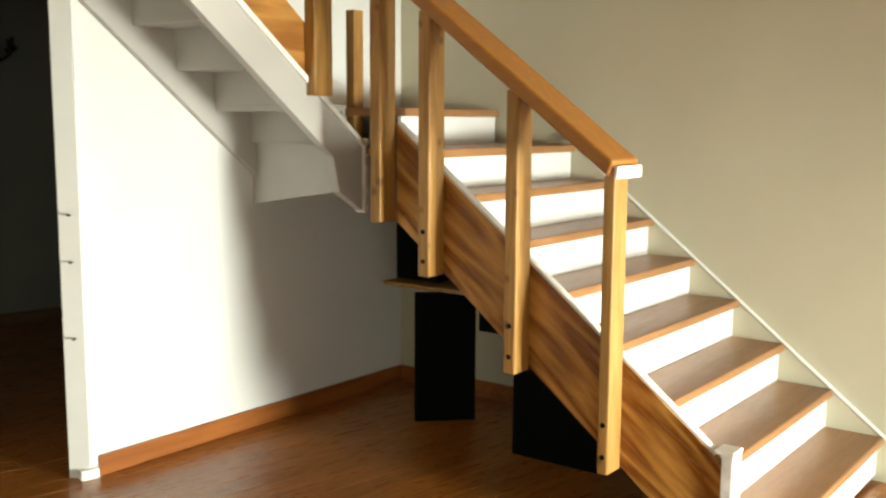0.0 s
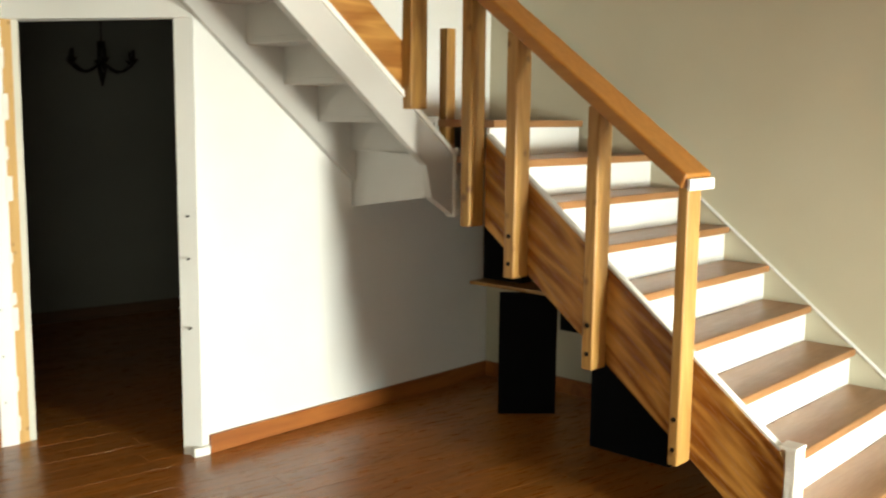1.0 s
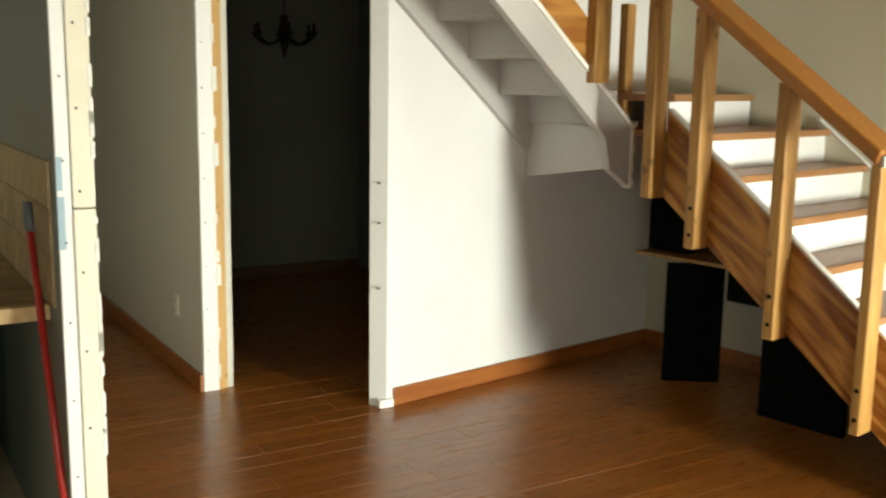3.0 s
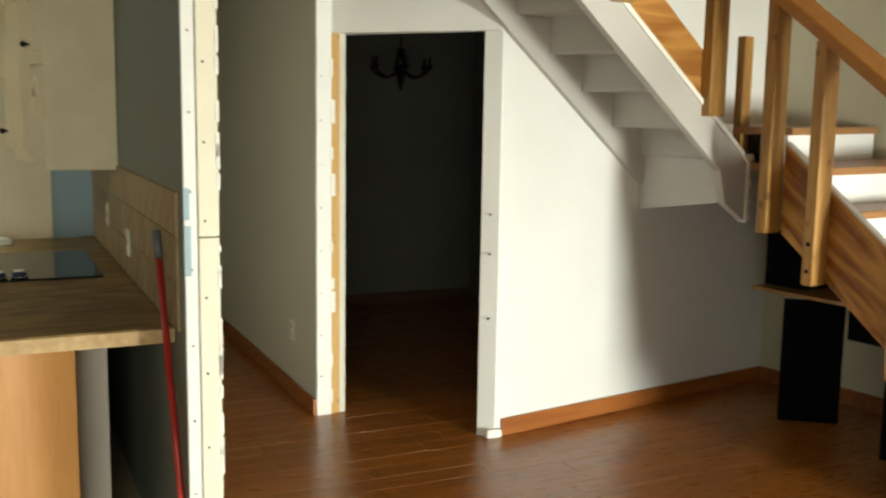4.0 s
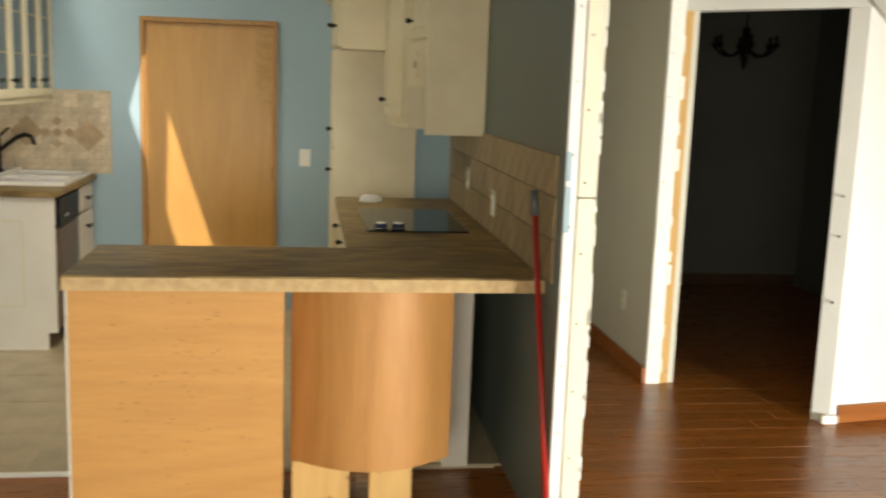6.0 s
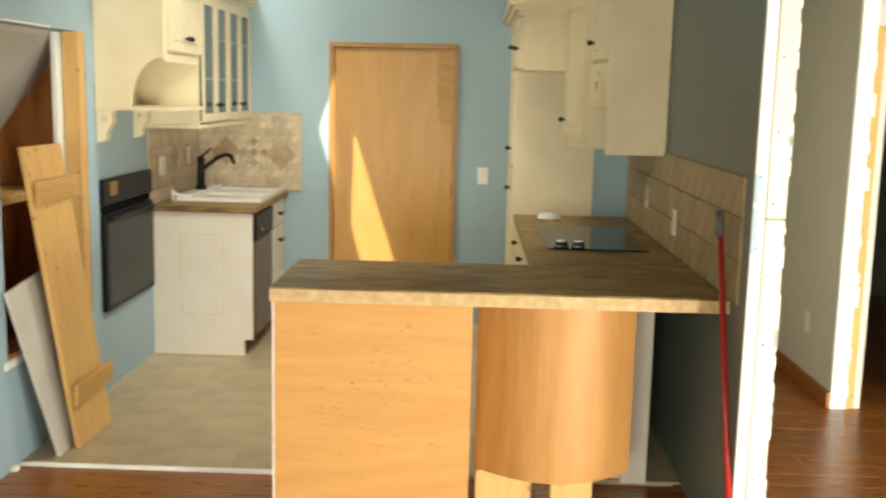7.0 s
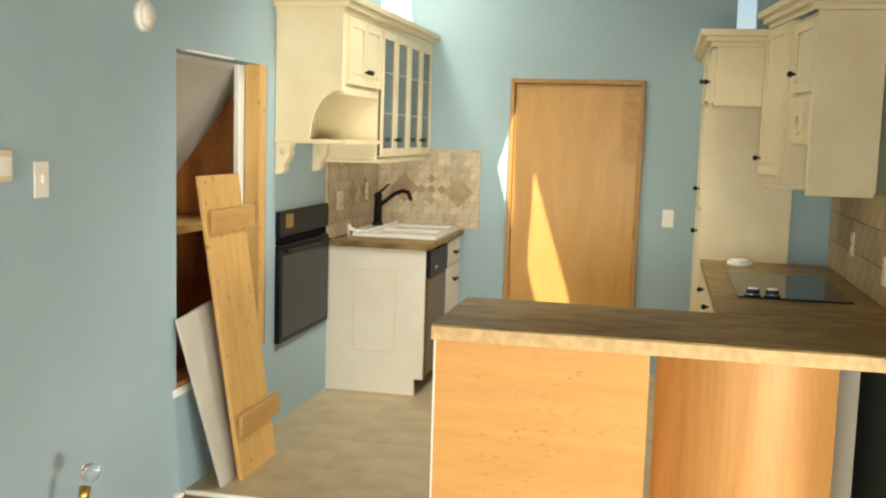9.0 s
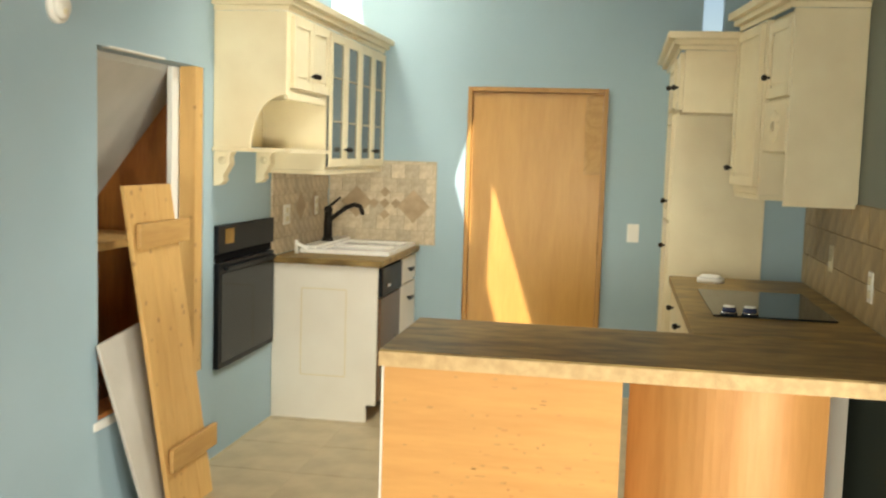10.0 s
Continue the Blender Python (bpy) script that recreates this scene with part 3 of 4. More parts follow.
# end of the kitchen partition: raw drywall end with tape, screws and corner bead
endcap = thing("wall_end", ((XR + XR2) / 2, -0.2, 0), "raw end of the partition wall with plasterboard strips and screws", "wall end", kind="structure")
part("bead", bx(XR - 0.004, XR + 0.036, -0.212, -0.196, 0.0, ZC - 0.01, 0.003), WHITE, endcap, "white metal corner bead")
for i, (a, b) in enumerate(((0.0, 1.267), (1.272, ZC - 0.01))):
    part("board_strip", bx(XR + 0.038, XR2 + 0.004, -0.218, -0.196, a, b, 0.004), PAPER, endcap, "bare plasterboard strip")
for i in range(12):
    z = 0.12 + 0.24 * i
    part("screw", cyl((XR + 0.058, -0.2185, z), (XR + 0.058, -0.2200, z), 0.0042, seg=8), IRON, endcap)
    part("screw", cyl((XR + 0.016, -0.2125, z + 0.09), (XR + 0.016, -0.2140, z + 0.09), 0.0035, seg=8), IRON, endcap)
for i in range(26):
    z = rng.uniform(0.05, 2.6)
    part("torn_edge", bx(XR2 - 0.006, XR2 + 0.009, -0.2205, -0.205, z, z + rng.uniform(0.02, 0.09), 0.006), PLASTER, endcap)
for i in range(5):
    z = rng.uniform(1.0, 2.1)
    part("paint_smear", bx(XR - 0.005, XR + rng.uniform(0.01, 0.025), -0.2135, -0.21, z, z + rng.uniform(0.05, 0.16), 0.001), BLUE, endcap, "smear of blue paint")

# red broom handle leaning on the wall end
broom = thing("broom", (1.60, -0.26, 0), "red broom handle with a grey grip leaning on the wall end", "broom")
part("handle", cyl((1.655, -0.30, 0.0), (1.628, 0.055, 1.17), 0.0115), RED, broom, "red painted handle", True)
part("grip", cyl((1.628, 0.055, 1.17), (1.626, 0.08, 1.26), 0.0145), GREY, broom, "grey plastic grip", True)


# ---- small fittings ----
def switch_plate(name, at, axis, label, w=0.075, h=0.118, rocker=True, material=PLASTIC, cat="switch"):
    """axis: the way the plate faces, as a unit vector in the plan."""
    t = thing(name, at, label, cat)
    ax, ay = axis
    x, y, z = at

    def slab(w2, z0, z1, d0, d1, b):
        if ax:
            return bx(x + ax * d0, x + ax * d1, y - w2, y + w2, z0, z1, b)
        return bx(x - w2, x + w2, y + ay * d0, y + ay * d1, z0, z1, b)
    part("plate", slab(w / 2, z - h / 2, z + h / 2, 0.0005, 0.007, 0.002), material, t)
    if rocker:
        part("toggle", slab(0.006, z - 0.012, z + 0.016, 0.0072, 0.016, 0.002), PLASTIC, t)
    else:
        for dz in (-0.026, 0.026):
            part("socket", slab(0.017, z + dz - 0.015, z + dz + 0.015, 0.0072, 0.010, 0.004), IVORY, t)
    return t


switch_plate("light_switch", (0.803, YK, 1.085), (0, -1), "white light switch plate on the blue back wall")
switch_plate("light_switch", (XL, -0.40, 1.415), (1, 0), "white light switch plate on the blue wall")
switch_plate("wall_outlet", (XC, 2.23, 0.385), (-1, 0), "white double outlet on the hall wall", rocker=False, cat="outlet")
switch_plate("wall_outlet", (XR - 0.008, 1.02, 1.10), (-1, 0), "ivory outlet in the gold tile backsplash", rocker=False, cat="outlet")
switch_plate("wall_outlet", (XR - 0.008, 1.75, 1.14), (-1, 0), "brown outlet in the gold tile backsplash", rocker=False, material=IVORY, cat="outlet")
switch_plate("wall_outlet", (XL + 0.008, 2.68, 1.17), (1, 0), "white double outlet in the stone backsplash", w=0.115, rocker=False, cat="outlet")
switch_plate("wall_outlet", (XL + 0.008, 3.26, 1.20), (1, 0), "white outlet in the stone backsplash", rocker=False, cat="outlet")
th = thing("thermostat", (XL, -0.62, 1.465), "ivory wall thermostat on the blue wall", "thermostat")
part("case", bx(XL + 0.0005, XL + 0.028, -0.665, -0.575, 1.415, 1.515, 0.010), IVORY, th)
part("dial_cover", bx(XL + 0.0285, XL + 0.034, -0.65, -0.59, 1.435, 1.495, 0.004), PLASTIC, th)
det = thing("smoke_detector", (XL, 0.255, 2.02), "round white door chime or detector on the blue wall", "detector")
part("base", cyl((XL + 0.0005, 0.255, 2.02), (XL + 0.022, 0.255, 2.02), 0.062, 0.060, 32), PLASTIC, det, "", True)
part("cover", cyl((XL + 0.022, 0.255, 2.02), (XL + 0.038, 0.255, 2.02), 0.050, 0.040, 32), PLASTIC, det, "", True)
part("button", ball((XL + 0.039, 0.255, 2.00), 0.012, (0.5, 1, 1)), IVORY, det, "", True)
lamp_at = Vector((-1.07, -0.44, 0))
tl = thing("table_lamp", lamp_at, "white ceramic lamp without shade, clear bulb, standing on the floor", "lamp")
prof = ((0.0, 0.075), (0.02, 0.085), (0.10, 0.105), (0.18, 0.105), (0.24, 0.085), (0.29, 0.05), (0.315, 0.028))
body = bmesh.new()
rings = [[body.verts.new(lamp_at + Vector((r * math.cos(radians(15 * k)), r * math.sin(radians(15 * k)), z))) for k in range(24)] for z, r in prof]
for a, b in zip(rings, rings[1:]):
    for k in range(24):
        body.faces.new((a[k], a[(k + 1) % 24], b[(k + 1) % 24], b[k]))
body.faces.new(rings[0][::-1]), body.faces.new(rings[-1])
part("body", body, PORCELAIN, tl, "white ceramic body", True)
part("neck", cyl(lamp_at + Vector((0, 0, 0.3152)), lamp_at + Vector((0, 0, 0.345)), 0.012), BRASS, tl, "brass neck", True)
part("socket", cyl(lamp_at + Vector((0, 0, 0.345)), lamp_at + Vector((0.004, 0.012, 0.405)), 0.017, 0.019), BRASS, tl, "brass bulb socket", True)
part("bulb", ball(lamp_at + Vector((0.01, 0.035, 0.445)), 0.032), CLEARPLASTIC, tl, "clear glass bulb", True)
for y in (0.50, -0.55, 0.1):
    solid("plaster_chip", bx(XL + 0.001, XL + 0.03, y, y + 0.05, 0.0, 0.025, 0.008), PLASTER, "small lump of white plaster at the wall's foot", "plaster", group="plaster lumps")

# ---- closet behind the rough opening ----
CX = XL - 0.95
wall("wall_closet_back", bx(CX - 0.1, CX, -0.3, 2.4, 0, ZC, 0), CLOSETW, "dark stained wooden back of the closet")
wall("wall_closet_north", bx(CX, XL - 0.121, 1.60, 1.66, 0, ZC, 0), CLOSETW, "dark stained closet side")
wall("wall_closet_south", bx(CX, XL - 0.121, -0.2, -0.1, 0, ZC, 0), WHITE, "white closet side wall")
solid("closet_soffit", prism([(CX + 0.002, 0.84), (XL - 0.125, 1.894), (XL - 0.125, 1.95), (CX + 0.002, 0.90)], "y", -0.098, 1.598), GREYBOARD, "sloping white underside of a stair in the closet", "soffit", "structure")
solid("stud", bx(XL - 0.085, XL - 0.004, 1.425, 1.508, 0.47, 1.935, 0.004), PINE, "bare pine stud at the opening's edge", "stud", "structure")
solid("stud_board", bx(XL - 0.115, XL - 0.09, 1.36, 1.44, 0.49, 1.915, 0.002), WHITE, "white board edge behind the stud", "board", "structure")
solid("opening_sill", bx(XL - 0.12, XL - 0.001, 0.54, 1.42, 0.486, 0.505, 0.003), CLOSETW, "brown board at the foot of the opening", "sill", "structure")
solid("opening_plaster", bx(XL - 0.03, XL + 0.004, 0.50, 0.70, 0.445, 0.484, 0.010), PLASTER, "broken plaster under the opening", "plaster", "structure")
solid("opening_plaster_top", bx(XL - 0.03, XL + 0.003, 0.62, 1.10, 1.917, 1.926, 0.004), PLASTER, "broken plaster edge over the opening", "plaster", "structure")
solid("vent_hole_board", bx(XL - 0.17, XL - 0.121, -1.40, -0.70, 0.40, 0.95, 0.003), CLOSETW, "brown board behind a small hole in the blue wall", "board", "structure")
ragged = thing("torn_plaster_edge", (XL, -1.0, 0.46), "torn white plaster edge round a small hole in the blue wall", "plaster", kind="structure")
edge_rng = random.Random(11)
for i in range(9):
    z = 0.47 + 0.043 * i
    part("chip", bx(XL - 0.02, XL + 0.006, -0.775 - edge_rng.uniform(0, 0.01), -0.742 + edge_rng.uniform(-0.012, 0.012), z, z + 0.047, 0.006), PLASTER, ragged)
    y = -1.31 + 0.062 * i
    for z0 in (0.455, 0.852):
        part("chip", bx(XL - 0.02, XL + 0.006, y, y + 0.066, z0 + edge_rng.uniform(-0.012, 0.004), z0 + 0.034, 0.006), PLASTER, ragged)
shelf = thing("closet_shelf", (XL - 0.5, 0.8, 1.1), "pine shelf board inside the closet", "shelf")
part("board", bx(CX + 0.01, XL - 0.20, -0.09, 1.55, 1.10, 1.135, 0.003), PINE, shelf)
part("bracket", bx(XL - 0.30, XL - 0.27, 0.86, 0.885, 0.96, 1.10, 0.004), PLASTIC, shelf, "white shelf bracket")


# ---- leaning boards ----
def leaning(name, y0, y1, zt, xb, xt, thick, material, label, skew=0.0, slant=0.0):
    """A board whose foot is at xb and whose top leans at xt; skew shifts the top along the wall."""
    bm = bx(0, thick, 0, y1 - y0, 0, zt, 0.003)
    for v in bm.verts:
        s = v.co.z / zt
        v.co.z += slant * v.co.y * (1 if s > 0.5 else 0)
        v.co.x += xb + (xt - xb) * s
        v.co.y += y0 + skew * s
    return bm


dw = solid("plasterboard_sheet", leaning("b", 0.684, 1.02, 0.79, -1.10, XL + 0.012, 0.013, WHITE, "", -0.19, 0.10), GREYBOARD, "grey-white offcut of plasterboard leaning on the wall", "plasterboard")
plank = thing("plank_door", (-1.05, 1.1, 0), "raw knotty pine plank door with two battens leaning on the wall", "plank door")
for i in range(3):
    part("board", leaning("b", 0.79 + 0.136 * i, 0.924 + 0.136 * i, 1.39, -1.06, XL + 0.016, 0.02, PINE, "", -0.115), PINE, plank)
for z0, z1 in ((0.21, 0.31), (1.14, 1.24)):
    s = z0 / 1.39
    x = -1.06 + (XL + 0.016 + 1.06) * s
    bm = bx(x + 0.021, x + 0.042, 0.81 - 0.115 * s, 1.26 - 0.115 * s, z0, z1, 0.004)
    part("batten", bm, PINEB, plank, "pine batten")


# ---- kitchen, west side ----
def knob(parent, at, way):
    """A round dark knob on a short neck."""
    a = Vector(at)
    d = Vector(way)
    k = part("knob", cyl(a, a + d * 0.018, 0.006, seg=10), IRON, parent, "dark bronze knob")
    part("knob_head", ball(a + d * 0.024, 0.014), IRON, k, "", True)


def face_door(parent, x, way, y0, y1, z0, z1, knob_y=None, knob_z=None, material=CABINET, glazed=False):
    """A cabinet door in the plane of x: frame of stiles and rails, with a raised panel or glass."""
    w = 0.045
    d = part("door", bx(x, x + way * 0.012, y0 + 0.002, y1 - 0.002, z0, z1, 0.002), CABGLASS if glazed else material, parent, "glass fronted door" if glazed else "")
    for a, b, c, e in ((y0, y0 + w, z0, z1), (y1 - w, y1, z0, z1), (y0 + w, y1 - w, z0, z0 + w), (y0 + w, y1 - w, z1 - w, z1)):
        part("frame", bx(x + way * 0.0125, x + way * 0.022, a + 0.002, b - 0.002 if b == y1 else b, c, e, 0.002), material, d)
    if glazed:
        for f in (0.34, 0.67):
            part("shelf_edge", bx(x + way * 0.0125, x + way * 0.015, y0 + w, y1 - w, z0 + (z1 - z0) * f, z0 + (z1 - z0) * f + 0.008, 0), GLAZE, d)
    else:
        part("panel", bx(x + way * 0.0125, x + way * 0.018, y0 + w + 0.012, y1 - w - 0.012, z0 + w + 0.012, z1 - w - 0.012, 0.005), material, d)
        for a, b, c, e in ((y0 + w + 0.001, y0 + w + 0.007, z0 + w, z1 - w), (y1 - w - 0.007, y1 - w - 0.001, z0 + w, z1 - w)):
            part("glaze_line", bx(x + way * 0.0125, x + way * 0.0145, a, b, c, e, 0), GLAZE, d)
    if knob_y is not None:
        knob(d, (x + way * 0.022, knob_y, knob_z), (way, 0, 0))
    return d


def crown(parent, pts, z, h=0.085, out=0.07):
    """Crown moulding along a run of plan points: three stepped courses."""
    for i in range(len(pts) - 1):
        (xa, ya), (xb, yb) = pts[i], pts[i + 1]
        d = Vector((xb - xa, yb - ya)).normalized()
        n = Vector((d.y, -d.x))
        for s, (o, z0, z1) in enumerate(((0.012, 0, 0.3), (0.6 * out, 0.28, 0.62), (out, 0.6, 1.0))):
            a, b = Vector((xa, ya)) - d * 0, Vector((xb, yb)) + d * 0
            q = [a + n * 0.0, b + n * 0.0, b + n * o + d * (o if i < len(pts) - 2 else 0), a + n * o - d * (o if i else 0)]
            part("crown", prism([tuple(v) for v in q], "z", z + h * z0, z + h * z1, 0.005), CABINET, parent, "stepped crown moulding")


LX = -0.87                                  # face of the west wall cabinets
hood = thing("wall_cabinet", (-1.05, 1.95, 1.55), "cream wall cabinet with two panelled doors over an arched open niche", "cabinet")
curve = [(LX - 0.175 * math.sin(radians(9 * i)), 1.81 - 0.245 * (1 - math.cos(radians(9 * i)))) for i in range(11)]
part("side_panel", prism([(XL + 0.002, 1.545), (XL + 0.002, 2.20), (LX, 2.20)] + curve + [(LX - 0.175, 1.545)], "y", 1.615, 1.637, 0.002), CABINET, hood, "side panel with a curved lower corner")
part("box", bx(XL + 0.002, LX, 1.6375, 2.262, 1.815, 2.20, 0.002), CABINET, hood)
part("back_panel", bx(XL + 0.002, XL + 0.012, 1.638, 2.262, 1.56, 1.814, 0), CABINET, hood)
part("niche_shelf", bx(XL + 0.002, LX + 0.03, 1.60, 2.28, 1.535, 1.555, 0.004), CABINET, hood, "thin projecting shelf")
part("bottom_rail", bx(LX - 0.02, LX + 0.004, 1.6375, 2.262, 1.79, 1.83, 0.003), CABINET, hood)
face_door(hood, LX + 0.001, 1, 1.665, 1.955, 1.845, 2.185, 1.93, 1.92)
face_door(hood, LX + 0.001, 1, 1.960, 2.250, 1.845, 2.185, 1.985, 1.92)
crown(hood, [(XL + 0.002, 1.615), (LX, 1.615), (LX, 2.264)], 2.20)
glassc = thing("wall_cabinet", (-1.05, 2.9, 1.46), "cream wall cabinet with four narrow glass doors and crown moulding", "cabinet")
part("box", bx(XL + 0.002, LX, 2.264, YK - 0.002, 1.445, 2.20, 0.002), CABINET, glassc)
part("light_rail", bx(XL + 0.02, LX + 0.004, 2.264, YK - 0.002, 1.422, 1.444, 0.004), CABINET, glassc)
for i in range(4):
    a = 2.275 + 0.315 * i
    face_door(glassc, LX + 0.001, 1, a, a + 0.31, 1.465, 2.185, a + (0.285 if i % 2 == 0 else 0.025), 1.56, CABINET, True)
crown(glassc, [(LX, 2.264), (LX, YK - 0.002)], 2.20)


def corbel(y):
    c = thing("corbel", (XL, y, 1.37), "small carved cream corbel under the wall cabinet", "corbel", group="corbels under the cabinet")
    prof = [(XL + 0.001, 1.365), (XL + 0.03, 1.37), (XL + 0.055, 1.39), (XL + 0.05, 1.415), (XL + 0.065, 1.44), (XL + 0.085, 1.475), (XL + 0.08, 1.51), (XL + 0.095, 1.534), (XL + 0.001, 1.534)]
    part("bracket", prism(prof, "y", y - 0.035, y + 0.035, 0.005), CABINET, c)
    part("scroll", cyl((XL + 0.05, y - 0.04, 1.49), (XL + 0.05, y + 0.04, 1.49), 0.02), CABINET, c, "", True)


corbel(1.655)
corbel(2.225)

# oven in the wall
oven = thing("wall_oven", (XL, 2.03, 0.46), "black built-in wall oven with a dark glass door", "oven")
part("body", bx(XL - 0.115, XL - 0.001, 1.665, 2.395, 0.485, 1.145, 0), BLACK, oven)
part("door", bx(XL + 0.0005, XL + 0.03, 1.635, 2.425, 0.455, 0.985, 0.006), OVENBLACK, oven)
part("door_glass", bx(XL + 0.0305, XL + 0.033, 1.665, 2.395, 0.485, 0.93, 0.001), DARKGLASS, oven, "dark glass")
part("control_panel", bx(XL + 0.0005, XL + 0.026, 1.635, 2.425, 1.03, 1.168, 0.004), OVENBLACK, oven)
part("vent_gap", bx(XL + 0.0005, XL + 0.012, 1.64, 2.42, 0.99, 1.026, 0), BLACK, oven)
part("display", bx(XL + 0.0265, XL + 0.029, 1.72, 1.83, 1.075, 1.15, 0.002), BRASS, oven, "amber label")
part("door_handle", bx(XL + 0.034, XL + 0.06, 1.68, 2.38, 0.945, 0.968, 0.008), OVENBLACK, oven, "long black handle")

# sink run
sinkcab = thing("base_cabinet", (-0.92, 3.0, 0), "white sink base cabinet with a routed end panel", "cabinet")
part("end_panel", prism([(XL + 0.002, 0.004), (-0.665, 0.004), (-0.665, 0.11), (-0.612, 0.11), (-0.612, 0.905), (XL + 0.002, 0.905)], "y", 2.48, 2.50, 0.002), CABWHITE, sinkcab, "white end panel")
for a, b, c, d in ((-1.06, -0.79, 0.265, 0.271), (-1.06, -0.79, 0.765, 0.771), (-1.06, -1.054, 0.271, 0.765), (-0.796, -0.79, 0.271, 0.765)):
    part("routed_line", bx(a, b, 2.4785, 2.4799, c, d, 0), CABINET, sinkcab, "thin routed panel line")
part("carcass", bx(XL + 0.002, -0.70, 2.501, YK - 0.002, 0.10, 0.905, 0), CABWHITE, sinkcab)
part("face", bx(-0.699, -0.630, 3.04, YK - 0.002, 0.10, 0.905, 0.002), CABWHITE, sinkcab)
for z0, z1, kz in ((0.735, 0.895, 0.815), (0.42, 0.72, 0.63), (0.12, 0.405, 0.3)):
    dr = part("drawer", bx(-0.6295, -0.610, 3.055, 3.53, z0, z1, 0.005), CABWHITE, sinkcab, "white drawer front")
    part("pull", cyl((-0.610, 3.29, kz), (-0.59, 3.29, kz), 0.007, seg=10), IRON, dr, "dark bronze pull")
    part("pull_bar", bx(-0.592, -0.576, 3.24, 3.34, kz - 0.012, kz + 0.01, 0.006), IRON, dr)
dish = thing("dishwasher", (-0.66, 2.77, 0.1), "black dishwasher front between cabinets, brown reflection coloured in", "dishwasher")
part("body", bx(-0.698, -0.640, 2.502, 3.035, 0.10, 0.90, 0.002), BLACK, dish)
# the brown is a reflection on the black door, put into its colour
part("door", bx(-0.6395, -0.600, 2.52, 3.03, 0.13, 0.72, 0.006), mat("black dishwasher panel tinted with brown reflection", (0.13, 0.07, 0.035), (0.09, 0.045, 0.02), 0.3, 4.0), dish, "black door with a brown reflection in its colour")
part("control_strip", bx(-0.6395, -0.592, 2.52, 3.03, 0.73, 0.895, 0.008), OVENBLACK, dish)
part("latch", bx(-0.591, -0.578, 2.60, 2.68, 0.78, 0.80, 0.004), STEEL, dish)
stop = solid("sink_countertop", bx(XL + 0.002, -0.590, 2.465, YK - 0.002, 0.907, 0.942, 0.006), LAMINATE, "brown mottled laminate sink countertop", "countertop")
sink = thing("sink", (-0.9, 3.1, 0.943), "white porcelain double sink set in the countertop", "sink")
part("rim", holed(rect(-1.16, -0.615, 2.75, 3.53), [rect(-1.06, -0.665, 2.80, 3.12), rect(-1.06, -0.665, 3.16, 3.48)], "z", 0.9425, 0.966), PORCELAIN, sink)
part("basin", bx(-1.059, -0.666, 2.801, 3.119, 0.9428, 0.95, 0.002), PORCELAIN, sink)
part("basin", bx(-1.059, -0.666, 3.161, 3.479, 0.9428, 0.95, 0.002), PORCELAIN, sink)
part("back_ledge", bx(-1.159, -1.062, 2.751, 3.529, 0.9665, 0.985, 0.008), PORCELAIN, sink)
fau = thing("faucet", (-1.10, 3.12, 0.985), "dark bronze single-lever kitchen faucet", "faucet")
FA = Vector((-1.10, 3.12, 0.985))
part("base", cyl(FA, FA + Vector((0, 0, 0.025)), 0.040, 0.032), IRON, fau, "", True)
part("column", cyl(FA + Vector((0, 0, 0.025)), FA + Vector((0, 0, 0.19)), 0.029, 0.025), IRON, fau, "", True)
part("cap", ball(FA + Vector((0, 0, 0.195)), 0.029), IRON, fau, "", True)
part("lever", cyl(FA + Vector((0, 0, 0.21)), FA + Vector((0.06, 0.06, 0.275)), 0.010, 0.006), IRON, fau, "", True)
path = [FA + Vector(q) for q in ((0.01, 0.0, 0.13), (0.06, 0.02, 0.175), (0.11, 0.04, 0.215), (0.155, 0.055, 0.232), (0.19, 0.065, 0.222), (0.205, 0.07, 0.18))]
spout = bmesh.new()
for i in range(len(path) - 1):
    cyl(path[i], path[i + 1], 0.014, bm=spout)
    ball(path[i + 1], 0.0142, bm=spout)
part("spout", spout, IRON, fau, "", True)
spr = thing("sprayer", (-1.17, 2.70, 0.943), "small white sink hose end beside the sink", "sprayer")
part("stem", cyl((-1.16, 2.69, 0.9425), (-1.16, 2.69, 1.02), 0.012), PLASTIC, spr, "", True)
part("head", cyl((-1.16, 2.69, 1.0), (-1.09, 2.67, 0.975), 0.011), PLASTIC, spr, "", True)

# ---- kitchen door ----
door = thing("door_1", (0.16, YK, 0), "flush birch veneer door with a plain wooden frame", "door", kind="structure")
part("leaf", bx(-0.262, 0.581, YK + 0.005, YK + 0.045, 0.006, 1.966, 0.003), DOORW, door, "flush birch veneer leaf")
part("jamb", bx(-0.292, -0.264, YK - 0.028, YK + 0.10, 0.006, 1.997, 0.003), FRAMEW, door)
part("jamb", bx(0.583, 0.611, YK - 0.028, YK + 0.10, 0.006, 1.997, 0.003), FRAMEW, door)
part("head_jamb", bx(-0.263, 0.582, YK - 0.028, YK + 0.10, 1.968, 1.997, 0.003), FRAMEW, door)
part("strike", bx(0.579, 0.5825, YK - 0.01, YK + 0.004, 0.93, 1.02, 0.001), IRON, door)
part("torn_veneer", bx(0.47, 0.58, YK + 0.0035, YK + 0.0049, 1.45, 1.95, 0), PINEB, door, "paler patch of worn veneer")

# ---- kitchen, east side ----
pantry = thing("pantry_cabinet", (1.3, 2.95, 0), "tall cream pantry cabinet with a plain end panel", "cabinet")
part("body", bx(0.985, 1.45, 2.452, YK - 0.002, 0.0, 2.10, 0.002), CABINET, pantry)
